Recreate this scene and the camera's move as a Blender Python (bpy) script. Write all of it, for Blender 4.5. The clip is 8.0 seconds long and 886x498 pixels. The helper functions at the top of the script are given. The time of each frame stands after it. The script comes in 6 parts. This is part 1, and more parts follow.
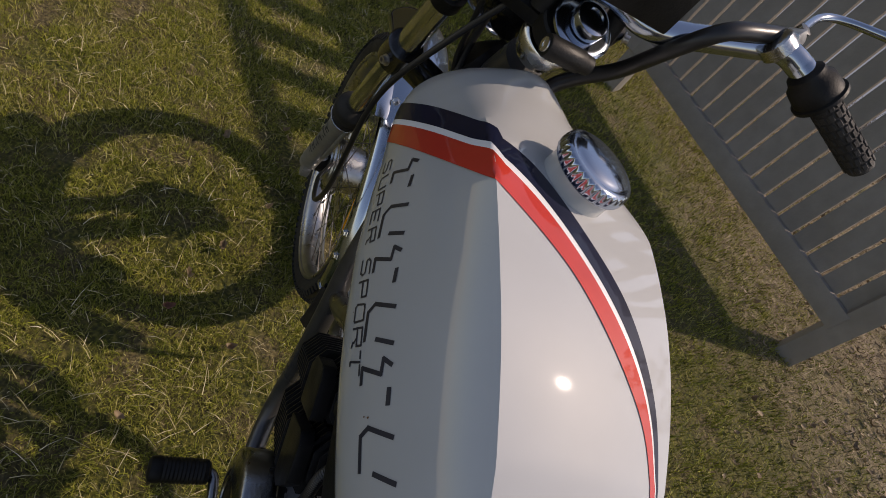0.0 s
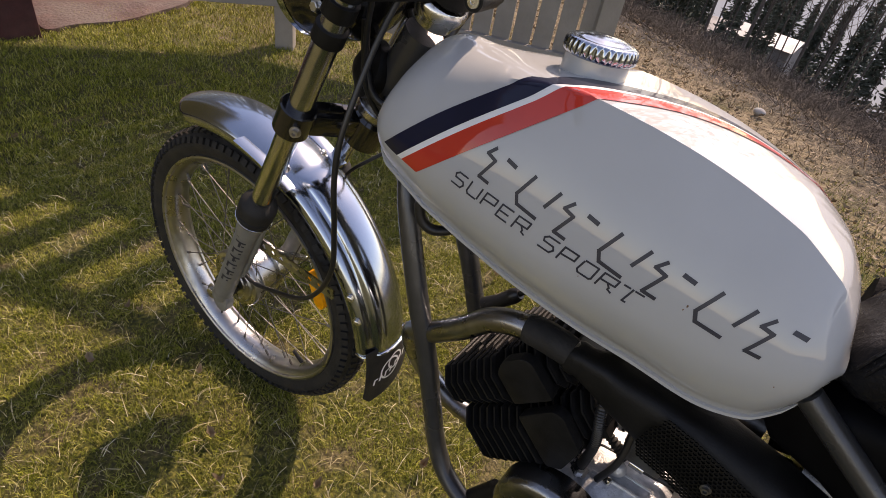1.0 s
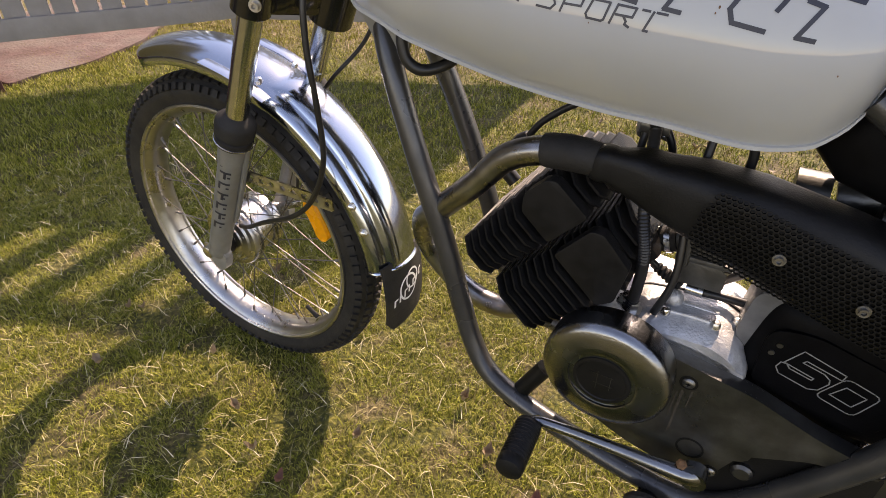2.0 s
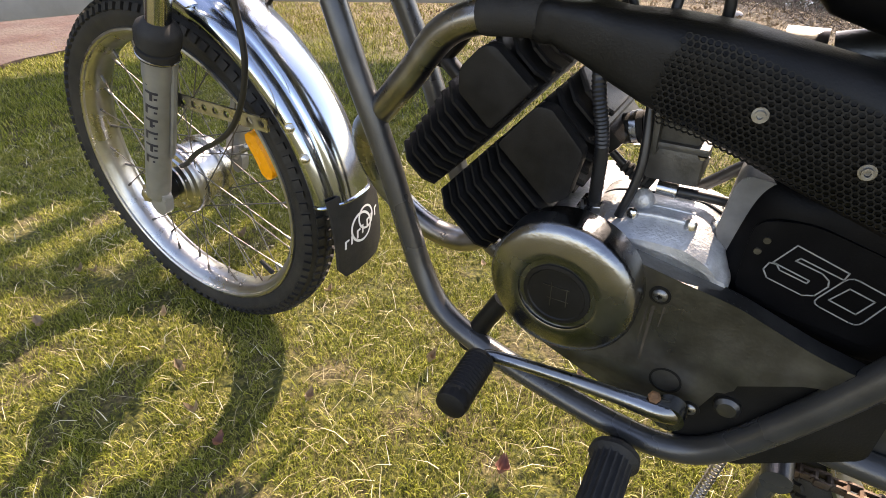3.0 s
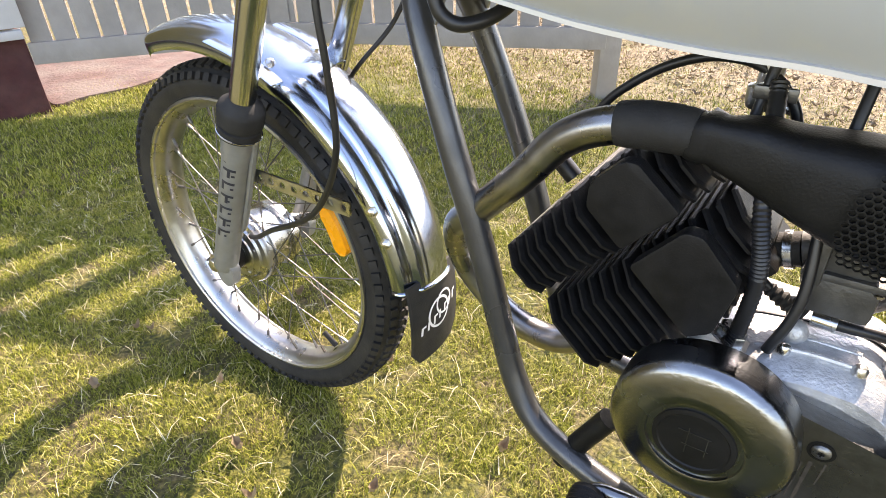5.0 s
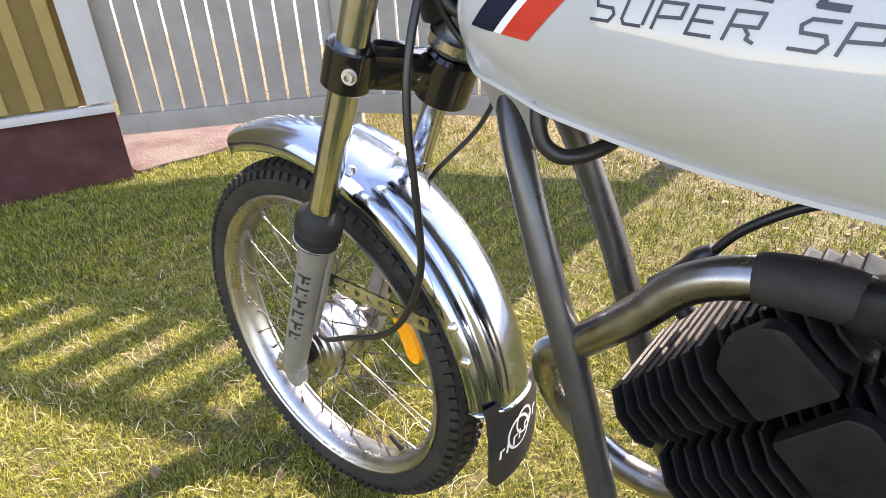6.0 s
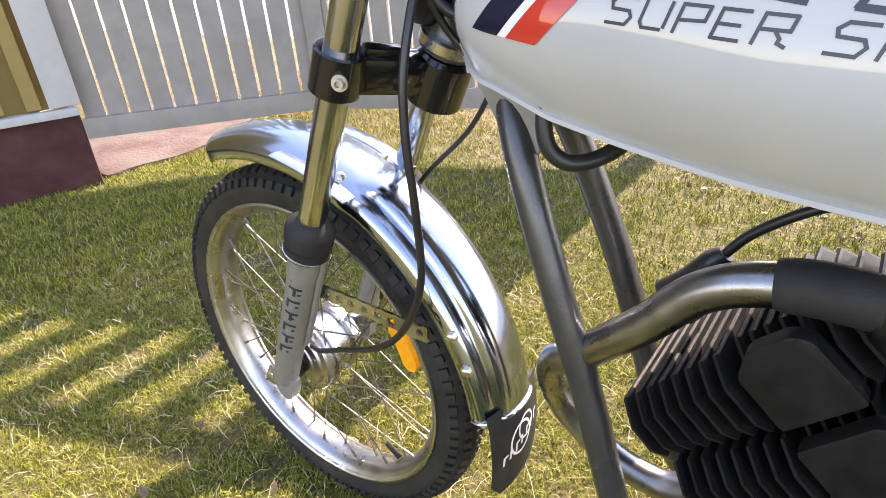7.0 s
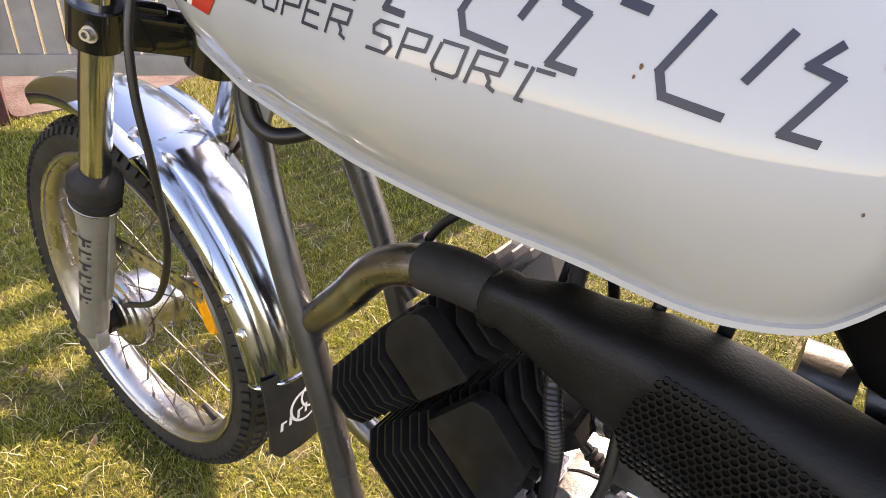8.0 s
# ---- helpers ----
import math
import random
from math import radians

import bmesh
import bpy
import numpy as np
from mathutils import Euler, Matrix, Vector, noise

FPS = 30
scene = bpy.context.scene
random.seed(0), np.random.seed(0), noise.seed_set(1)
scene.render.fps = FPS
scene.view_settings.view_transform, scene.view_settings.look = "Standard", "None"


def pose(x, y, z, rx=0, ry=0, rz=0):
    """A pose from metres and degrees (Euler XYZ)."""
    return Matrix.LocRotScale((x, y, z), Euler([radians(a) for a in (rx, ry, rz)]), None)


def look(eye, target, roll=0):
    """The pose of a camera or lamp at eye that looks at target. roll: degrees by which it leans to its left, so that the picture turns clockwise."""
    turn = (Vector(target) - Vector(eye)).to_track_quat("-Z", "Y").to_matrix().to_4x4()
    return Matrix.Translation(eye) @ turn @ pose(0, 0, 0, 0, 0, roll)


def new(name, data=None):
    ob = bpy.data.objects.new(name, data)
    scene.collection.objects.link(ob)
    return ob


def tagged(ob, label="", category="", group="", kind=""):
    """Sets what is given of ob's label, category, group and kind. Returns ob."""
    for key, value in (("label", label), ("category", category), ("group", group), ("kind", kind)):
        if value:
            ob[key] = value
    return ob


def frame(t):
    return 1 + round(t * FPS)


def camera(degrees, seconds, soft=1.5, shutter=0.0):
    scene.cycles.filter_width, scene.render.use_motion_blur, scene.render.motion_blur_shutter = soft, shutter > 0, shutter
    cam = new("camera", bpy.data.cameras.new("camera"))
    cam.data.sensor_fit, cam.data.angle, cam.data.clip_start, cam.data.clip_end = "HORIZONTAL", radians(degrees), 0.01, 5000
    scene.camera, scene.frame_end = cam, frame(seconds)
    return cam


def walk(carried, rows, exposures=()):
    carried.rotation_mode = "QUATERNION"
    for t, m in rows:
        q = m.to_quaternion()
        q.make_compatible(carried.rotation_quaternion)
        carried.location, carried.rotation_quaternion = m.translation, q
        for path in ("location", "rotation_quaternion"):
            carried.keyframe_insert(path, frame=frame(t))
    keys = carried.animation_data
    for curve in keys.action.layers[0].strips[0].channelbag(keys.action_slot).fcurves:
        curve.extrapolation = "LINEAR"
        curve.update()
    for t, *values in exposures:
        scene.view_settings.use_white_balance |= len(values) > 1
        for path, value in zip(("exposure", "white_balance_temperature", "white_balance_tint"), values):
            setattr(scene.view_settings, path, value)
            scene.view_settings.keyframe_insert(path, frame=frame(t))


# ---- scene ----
cam = camera(75.0, 8.0, soft=0.85)
PATH = [
    (0, (0.6427, -0.2289, 0.9839), (0.1598, 0.0916, 0.4324), 41.76),
    (0.2, (0.6604, -0.2635, 0.9765), (0.1659, 0.1492, 0.5020), 25.95),
    (0.4, (0.6437, -0.3002, 0.9796), (0.1905, 0.1581, 0.5056), 14.04),
    (0.5, (0.6112, -0.3355, 0.9911), (0.1964, 0.1551, 0.5143), 8.57),
    (0.6, (0.5789, -0.3793, 0.9927), (0.1904, 0.1416, 0.5260), 9.34),
    (0.8, (0.5364, -0.4321, 0.9535), (0.1856, 0.1072, 0.4780), 8.71),
    (1, (0.5209, -0.4737, 0.9311), (0.2038, 0.0763, 0.4443), 10.78),
    (1.5, (0.5515, -0.5004, 0.8399), (0.2313, 0.0560, 0.3625), 4.01),
    (1.7, (0.5556, -0.5177, 0.8069), (0.2236, 0.0371, 0.3358), 0.59),
    (2.8, (0.5890, -0.4929, 0.6548), (0.2556, 0.0780, 0.2044), -1.36),
    (3, (0.6086, -0.4726, 0.6320), (0.2625, 0.0892, 0.1797), -1.48),
    (3.5, (0.6324, -0.4374, 0.5883), (0.2841, 0.1233, 0.1363), 0.16),
    (4, (0.6283, -0.4340, 0.5834), (0.2829, 0.1177, 0.1182), 0.62),
    (4.5, (0.5587, -0.4173, 0.6352), (0.1878, 0.1444, 0.2029), -2.28),
    (5, (0.5130, -0.4344, 0.6662), (0.1190, 0.1202, 0.2453), -1.76),
    (5.2, (0.4986, -0.4489, 0.6928), (0.0945, 0.1086, 0.2855), -1.58),
    (6.3, (0.4406, -0.3845, 0.7036), (-0.0454, 0.1454, 0.3531), -3.22),
    (6.5, (0.4375, -0.3898, 0.6979), (-0.0459, 0.1374, 0.3395), -2.74),
    (7, (0.4209, -0.3903, 0.7104), (-0.0235, 0.1638, 0.3425), -4.29),
    (7.5, (0.4642, -0.3607, 0.7102), (0.0860, 0.2230, 0.3150), -0.67),
    (8, (0.5763, -0.3056, 0.7091), (0.1822, 0.2757, 0.3261), 3.78),
]
EXPOSURES = [(0.0, 0.24, 8050, 22), (0.5, 0.65, 8250, 22), (1.0, 1.12, 8750, 28), (1.5, 1.49, 9250, 30), (3.0, 2.17, 8350, 22), (4.0, 2.44, 8250, 22), (4.5, 2.6, 8100, 21), (5.0, 2.69, 8050, 21), (6.5, 2.7, 7950, 25), (7.5, 2.66, 8250, 26), (8.0, 2.48, 9050, 29)]
walk(cam, [(t, look(eye, target, roll)) for t, eye, target, roll in PATH], EXPOSURES)

# ---- light ----
SUN_EL, SUN_AZ = radians(44), radians(0)  # azimuth from +y towards +x
world = bpy.data.worlds.new("world")
scene.world = world
world.use_nodes = True
wn = world.node_tree.nodes
sky = wn.new("ShaderNodeTexSky")
sky.sky_type, sky.sun_disc = "NISHITA", False
sky.sun_elevation, sky.sun_rotation = SUN_EL, SUN_AZ
sky.air_density, sky.dust_density = 1.0, 0.6
wn["Background"].inputs["Strength"].default_value = 0.135
world.node_tree.links.new(sky.outputs[0], wn["Background"].inputs[0])
sun = new("sun", bpy.data.lights.new("sun", "SUN"))
sun.data.energy, sun.data.angle, sun.data.color = 2.75, radians(0.53), (1.0, 0.965, 0.905)
to_sun = Vector((math.sin(SUN_AZ) * math.cos(SUN_EL), math.cos(SUN_AZ) * math.cos(SUN_EL), math.sin(SUN_EL)))
sun.matrix_world = look(to_sun * 20, (0, 0, 0))


# ---- materials ----
def material(name, color, rough=0.5, metal=0.0, vary=0.15, scale=40.0, bump=0.0, bump_scale=200.0, rough_vary=0.1,
             tint=None, tint_scale=3.0, tint_amount=0.0, island=0.0, coat=0.0, island_hues=None, spec=0.5):
    """A node material: base colour with variation at two scales, uneven roughness and fine relief."""
    m = bpy.data.materials.new(name)
    m.use_nodes = True
    nt = m.node_tree
    bsdf = nt.nodes["Principled BSDF"]
    bsdf.inputs["Metallic"].default_value = metal
    bsdf.inputs["Specular IOR Level"].default_value = spec
    bsdf.inputs["Coat Weight"].default_value = coat
    bsdf.inputs["Coat Roughness"].default_value = 0.035
    co = nt.nodes.new("ShaderNodeTexCoord").outputs["Object"]

    def noise_tex(sc, detail=4):
        n = nt.nodes.new("ShaderNodeTexNoise")
        n.inputs["Scale"].default_value, n.inputs["Detail"].default_value = sc, detail
        nt.links.new(co, n.inputs["Vector"])
        return n.outputs["Fac"]

    def mix(fac, a, b):
        x = nt.nodes.new("ShaderNodeMix")
        x.data_type = "RGBA"
        for sock, v in ((x.inputs[0], fac), (x.inputs[6], a), (x.inputs[7], b)):
            if hasattr(v, "links"):
                nt.links.new(v, sock)
            else:
                sock.default_value = v
        return x.outputs[2]

    def remap(v, lo, hi, a=0.3, b=0.7):
        r = nt.nodes.new("ShaderNodeMapRange")
        r.inputs[1].default_value, r.inputs[2].default_value = a, b
        r.inputs[3].default_value, r.inputs[4].default_value = lo, hi
        nt.links.new(v, r.inputs[0])
        return r.outputs[0]

    dark = (*[c * (1 - vary) for c in color], 1)
    light = (*[min(1, c * (1 + vary)) for c in color], 1)
    col = mix(remap(noise_tex(scale), 0, 1), dark, light)
    if tint:
        col = mix(remap(noise_tex(tint_scale, 6), 0, tint_amount, 0.42, 0.62), col, (*tint, 1))
    if island_hues:
        g = nt.nodes.new("ShaderNodeNewGeometry")
        ramp = nt.nodes.new("ShaderNodeValToRGB")
        while len(ramp.color_ramp.elements) < len(island_hues):
            ramp.color_ramp.elements.new(0.5)
        for k, (e, c) in enumerate(zip(ramp.color_ramp.elements, island_hues)):
            e.position, e.color = k / (len(island_hues) - 1), (*c, 1)
        nt.links.new(g.outputs["Random Per Island"], ramp.inputs[0])
        col = mix(island, col, ramp.outputs[0])
    nt.links.new(col, bsdf.inputs["Base Color"])
    nt.links.new(remap(noise_tex(scale * 0.37), max(0.02, rough - rough_vary), min(1, rough + rough_vary)), bsdf.inputs["Roughness"])
    if bump:
        b = nt.nodes.new("ShaderNodeBump")
        b.inputs["Strength"].default_value, b.inputs["Distance"].default_value = 1.0, bump
        nt.links.new(noise_tex(bump_scale, 5), b.inputs["Height"])
        nt.links.new(b.outputs[0], bsdf.inputs["Normal"])
    return m


M = {
    "paint_white": material("paint_white", (0.43, 0.435, 0.43), 0.45, vary=0.03, scale=14, rough_vary=0.06, tint=(0.40, 0.40, 0.375), tint_scale=9, tint_amount=0.25, coat=1.0, spec=0.1),
    "paint_red": material("paint_red", (0.56, 0.04, 0.022), 0.45, vary=0.06, coat=1.0, spec=0.1),
    "paint_navy": material("paint_navy", (0.008, 0.010, 0.028), 0.45, vary=0.1, coat=0.5, spec=0.1),
    "decal_white": material("decal_white", (0.75, 0.75, 0.74), 0.35, vary=0.03),
    "decal_pale": material("decal_pale", (0.21, 0.21, 0.207), 0.45, vary=0.15, scale=200),
    "decal_black": material("decal_black", (0.02, 0.022, 0.035), 0.4, vary=0.15),
    "chrome": material("chrome", (0.39, 0.44, 0.51), 0.15, 1.0, vary=0.05, scale=30, rough_vary=0.04, tint=(0.36, 0.40, 0.45), tint_scale=30, tint_amount=0.18),
    "rim_alu": material("rim_alu", (0.42, 0.425, 0.43), 0.32, 1.0, vary=0.1, scale=80, bump=0.0002, bump_scale=500, tint=(0.34, 0.34, 0.34), tint_scale=40, tint_amount=0.4),
    "spoke_steel": material("spoke_steel", (0.13, 0.127, 0.12), 0.48, 0.9, vary=0.2, scale=200, tint=(0.15, 0.10, 0.07), tint_scale=80, tint_amount=0.3),
    "fin_black": material("fin_black", (0.0105, 0.0100, 0.0098), 0.42, vary=0.3, scale=90, bump=0.0002, bump_scale=650, tint=(0.018, 0.017, 0.016), tint_scale=30, tint_amount=0.5, spec=0.14, rough_vary=0.08),
    "steel_bright": material("steel_bright", (0.6, 0.59, 0.57), 0.25, 1.0, vary=0.1, scale=150),
    "fork_chrome": material("fork_chrome", (0.52, 0.54, 0.57), 0.17, 1.0, vary=0.08, scale=60, rough_vary=0.07),
    "alu": material("alu", (0.47, 0.475, 0.48), 0.28, 1.0, vary=0.12, scale=60, bump=0.0003, bump_scale=500, rough_vary=0.12, tint=(0.30, 0.295, 0.285), tint_scale=35, tint_amount=0.45),
    "alu_cast": material("alu_cast", (0.62, 0.62, 0.62), 0.42, 0.45, vary=0.2, scale=90, bump=0.0009, bump_scale=380, tint=(0.20, 0.19, 0.175), tint_scale=26, tint_amount=0.65),
    "alu_dull": material("alu_dull", (0.145, 0.142, 0.135), 0.36, 0.9, vary=0.2, scale=45, bump=0.0003, bump_scale=300, rough_vary=0.12, tint=(0.085, 0.08, 0.07), tint_scale=38, tint_amount=0.6),
    "box_grey": material("box_grey", (0.13, 0.13, 0.132), 0.55, vary=0.2, scale=60, bump=0.0004, bump_scale=300, tint=(0.07, 0.07, 0.07), tint_scale=40, tint_amount=0.5),
    "carb_grey": material("carb_grey", (0.085, 0.083, 0.078), 0.5, 0.5, vary=0.25, scale=70, bump=0.0004, bump_scale=400, tint=(0.05, 0.045, 0.04), tint_scale=45, tint_amount=0.6),
    "cover_alu": material("cover_alu", (0.225, 0.235, 0.25), 0.25, 1.0, vary=0.1, scale=50, bump=0.0002, bump_scale=300, rough_vary=0.1, tint=(0.2, 0.2, 0.18), tint_scale=20, tint_amount=0.5),
    "exhaust_steel": material("exhaust_steel", (0.27, 0.28, 0.295), 0.30, 1.0, vary=0.15, scale=70, rough_vary=0.1, tint=(0.19, 0.165, 0.14), tint_scale=14, tint_amount=0.4),
    "bolt_dark": material("bolt_dark", (0.22, 0.22, 0.215), 0.34, 0.9, vary=0.2, scale=200, tint=(0.12, 0.10, 0.08), tint_scale=90, tint_amount=0.4),
    "stain": material("stain", (0.055, 0.045, 0.035), 0.6, vary=0.4, scale=120, spec=0.3),
    "steel": material("steel", (0.45, 0.44, 0.42), 0.34, 1.0, vary=0.12, scale=120, tint=(0.25, 0.16, 0.1), tint_scale=60, tint_amount=0.25),
    "frame_grey": material("frame_grey", (0.085, 0.085, 0.086), 0.30, 0.6, vary=0.12, scale=40, bump=0.0002, bump_scale=500, tint=(0.055, 0.055, 0.055), tint_scale=15, tint_amount=0.5),
    "leg_grey": material("leg_grey", (0.26, 0.26, 0.255), 0.4, 0.4, vary=0.1, scale=60, bump=0.0002, bump_scale=600, tint=(0.18, 0.177, 0.165), tint_scale=20, tint_amount=0.4),
    "black_matt": material("black_matt", (0.006, 0.0058, 0.0056), 0.5, vary=0.25, scale=60, bump=0.0003, bump_scale=500, tint=(0.012, 0.011, 0.010), tint_scale=25, tint_amount=0.4, spec=0.25),
    "black_gloss": material("black_gloss", (0.008, 0.008, 0.009), 0.16, vary=0.2, coat=0.5),
    "cover_black": material("cover_black", (0.0035, 0.0035, 0.004), 0.45, vary=0.2, scale=60, bump=0.0002, bump_scale=600, spec=0.06),
    "shield_black": material("shield_black", (0.006, 0.0058, 0.0056), 0.5, vary=0.25, scale=60, bump=0.0002, bump_scale=500, spec=0.22),
    "rubber": material("rubber", (0.014, 0.0135, 0.013), 0.7, vary=0.2, scale=80, bump=0.0005, bump_scale=700, tint=(0.04, 0.035, 0.028), tint_scale=18, tint_amount=0.5, spec=0.35),
    "cable": material("cable", (0.012, 0.012, 0.013), 0.4, vary=0.15, scale=60),
    "vinyl": material("vinyl", (0.008, 0.008, 0.010), 0.30, vary=0.2, scale=60, bump=0.0011, bump_scale=260, rough_vary=0.12, spec=0.22),
    "bag_cloth": material("bag_cloth", (0.010, 0.009, 0.009), 0.85, vary=0.3, scale=30, bump=0.001, bump_scale=300, spec=0.15),
    "amber": material("amber", (0.9, 0.33, 0.01), 0.25, vary=0.08, scale=150, coat=0.5),
    "chain_steel": material("chain_steel", (0.06, 0.045, 0.035), 0.55, 0.5, vary=0.4, scale=150, tint=(0.17, 0.09, 0.045), tint_scale=45, tint_amount=0.5),
    "rust": material("rust", (0.16, 0.075, 0.03), 0.8, vary=0.4, scale=120, bump=0.001, bump_scale=400),
    "glass_dark": material("glass_dark", (0.02, 0.022, 0.026), 0.06, vary=0.1, coat=0.8),
    "fence_paint": material("fence_paint", (0.255, 0.233, 0.208), 0.75, vary=0.08, scale=20, bump=0.0012, bump_scale=90, tint=(0.20, 0.18, 0.155), tint_scale=6, tint_amount=0.5),
    "house_yellow": material("house_yellow", (0.26, 0.18, 0.052), 0.75, vary=0.07, scale=25, bump=0.001, bump_scale=120, tint=(0.24, 0.17, 0.055), tint_scale=5, tint_amount=0.5),
    "house_white": material("house_white", (0.42, 0.41, 0.395), 0.6, vary=0.05, scale=20, bump=0.0008, bump_scale=120),
    "plinth_red": material("plinth_red", (0.050, 0.012, 0.011), 0.85, vary=0.2, scale=30, bump=0.004, bump_scale=60, tint=(0.085, 0.035, 0.028), tint_scale=8, tint_amount=0.5),
    "path_red": material("path_red", (0.085, 0.05, 0.045), 0.9, vary=0.3, scale=12, bump=0.006, bump_scale=70, tint=(0.12, 0.10, 0.09), tint_scale=5, tint_amount=0.7),
    "roof_grey": material("roof_grey", (0.24, 0.23, 0.22), 0.7, vary=0.12, scale=3),
    "roof_white": material("roof_white", (0.42, 0.42, 0.42), 0.5, vary=0.08, scale=3),
    "bark": material("bark", (0.085, 0.07, 0.06), 0.9, vary=0.35, scale=8, bump=0.03, bump_scale=14),
    "needles": material("needles", (0.085, 0.10, 0.075), 0.7, vary=0.4, scale=2.0, island=0.5, island_hues=[(0.05, 0.065, 0.045), (0.09, 0.11, 0.075), (0.12, 0.13, 0.10)]),
    "twig": material("twig", (0.075, 0.058, 0.046), 0.9, vary=0.35, scale=9, island=0.6, island_hues=[(0.03, 0.024, 0.02), (0.07, 0.055, 0.042), (0.17, 0.14, 0.11)]),
    "blade": material("blade", (0.16, 0.158, 0.014), 0.8, vary=0.35, scale=11, tint=(0.25, 0.20, 0.06), tint_scale=4.5, tint_amount=0.6, island=0.7,
                      island_hues=[(0.020, 0.026, 0.003), (0.075, 0.095, 0.006), (0.18, 0.215, 0.014), (0.28, 0.30, 0.027), (0.39, 0.365, 0.08), (0.55, 0.49, 0.22)], spec=0.3),
    "moss": material("moss", (0.12, 0.125, 0.012), 0.9, vary=0.45, scale=60, bump=0.004, bump_scale=160, tint=(0.19, 0.165, 0.03), tint_scale=12, tint_amount=0.6, spec=0.15),
    "dead_leaf": material("dead_leaf", (0.25, 0.19, 0.12), 0.7, vary=0.3, scale=40, island=0.7, island_hues=[(0.10, 0.064, 0.036), (0.21, 0.145, 0.082), (0.38, 0.295, 0.175)]),
    "straw_pale": material("straw_pale", (0.42, 0.35, 0.2), 0.6, vary=0.2, scale=40, island=0.8, island_hues=[(0.16, 0.13, 0.05), (0.36, 0.30, 0.14), (0.55, 0.47, 0.28), (0.62, 0.57, 0.42)]),
    "red_leaf": material("red_leaf", (0.18, 0.075, 0.05), 0.7, vary=0.3, scale=60),
    "pale_leaf": material("pale_leaf", (0.30, 0.22, 0.13), 0.7, vary=0.3, scale=60),
    "stone": material("stone", (0.30, 0.29, 0.28), 0.85, vary=0.2, scale=20, bump=0.004, bump_scale=40),
}


def ground_material():
    m = bpy.data.materials.new("lawn_soil")
    m.use_nodes = True
    nt, N = m.node_tree, m.node_tree.nodes
    bsdf = N["Principled BSDF"]
    bsdf.inputs["Roughness"].default_value = 0.95
    co = N.new("ShaderNodeTexCoord").outputs["Object"]

    def tex(sc, d=5):
        n = N.new("ShaderNodeTexNoise")
        n.inputs["Scale"].default_value, n.inputs["Detail"].default_value = sc, d
        nt.links.new(co, n.inputs["Vector"])
        return n.outputs["Fac"]

    def ramp(v, stops):
        r = N.new("ShaderNodeValToRGB")
        while len(r.color_ramp.elements) < len(stops):
            r.color_ramp.elements.new(0.5)
        for e, (p, c) in zip(r.color_ramp.elements, stops):
            e.position, e.color = p, (*c, 1)
        nt.links.new(v, r.inputs[0])
        return r.outputs[0]

    def blend(f, a, b):
        mix = N.new("ShaderNodeMix")
        mix.data_type = "RGBA"
        nt.links.new(f, mix.inputs[0])
        nt.links.new(a, mix.inputs[6])
        nt.links.new(b, mix.inputs[7])
        return mix.outputs[2]

    turf = ramp(tex(130), [(0.3, (0.016, 0.019, 0.003)), (0.5, (0.060, 0.062, 0.007)), (0.7, (0.16, 0.14, 0.024))])
    thatch = ramp(tex(150, 7), [(0.3, (0.028, 0.020, 0.010)), (0.5, (0.085, 0.064, 0.028)), (0.7, (0.20, 0.155, 0.07))])
    green = blend(ramp(tex(10, 6), [(0.46, (0, 0, 0)), (0.60, (0.85, 0.85, 0.85))]), turf, thatch)
    litter = ramp(tex(38, 8), [(0.32, (0.05, 0.036, 0.020)), (0.48, (0.14, 0.105, 0.058)), (0.64, (0.23, 0.18, 0.108)), (0.76, (0.36, 0.30, 0.20))])
    mould = ramp(tex(24, 8), [(0.35, (0.014, 0.011, 0.008)), (0.55, (0.040, 0.031, 0.023)), (0.72, (0.10, 0.08, 0.06))])
    sep = N.new("ShaderNodeSeparateXYZ")
    nt.links.new(co, sep.inputs[0])
    far = N.new("ShaderNodeMath")
    far.operation = "MULTIPLY_ADD"
    nt.links.new(tex(1.6), far.inputs[0])
    far.inputs[1].default_value = 1.6
    nt.links.new(sep.outputs[1], far.inputs[2])
    fac = N.new("ShaderNodeMapRange")
    fac.inputs[1].default_value, fac.inputs[2].default_value = 1.9, 2.9
    nt.links.new(far.outputs[0], fac.inputs[0])

    patches = ramp(tex(3.2, 6), [(0.50, (0, 0, 0)), (0.62, (0.75, 0.75, 0.75))])
    bank = blend(patches, litter, green)
    # the dark mould under the brushwood, along the slanting edge of the bank
    slant = N.new("ShaderNodeMath")
    slant.operation = "MULTIPLY_ADD"
    nt.links.new(sep.outputs[0], slant.inputs[0])
    slant.inputs[1].default_value = 0.6
    nt.links.new(far.outputs[0], slant.inputs[2])
    edge = N.new("ShaderNodeMapRange")
    edge.inputs[1].default_value, edge.inputs[2].default_value = 3.3, 3.8
    nt.links.new(slant.outputs[0], edge.inputs[0])
    nt.links.new(blend(edge.outputs[0], blend(fac.outputs[0], green, bank), mould), bsdf.inputs["Base Color"])
    b = N.new("ShaderNodeBump")
    b.inputs["Strength"].default_value, b.inputs["Distance"].default_value = 1.0, 0.012
    nt.links.new(tex(70, 8), b.inputs["Height"])
    nt.links.new(b.outputs[0], bsdf.inputs["Normal"])
    return m


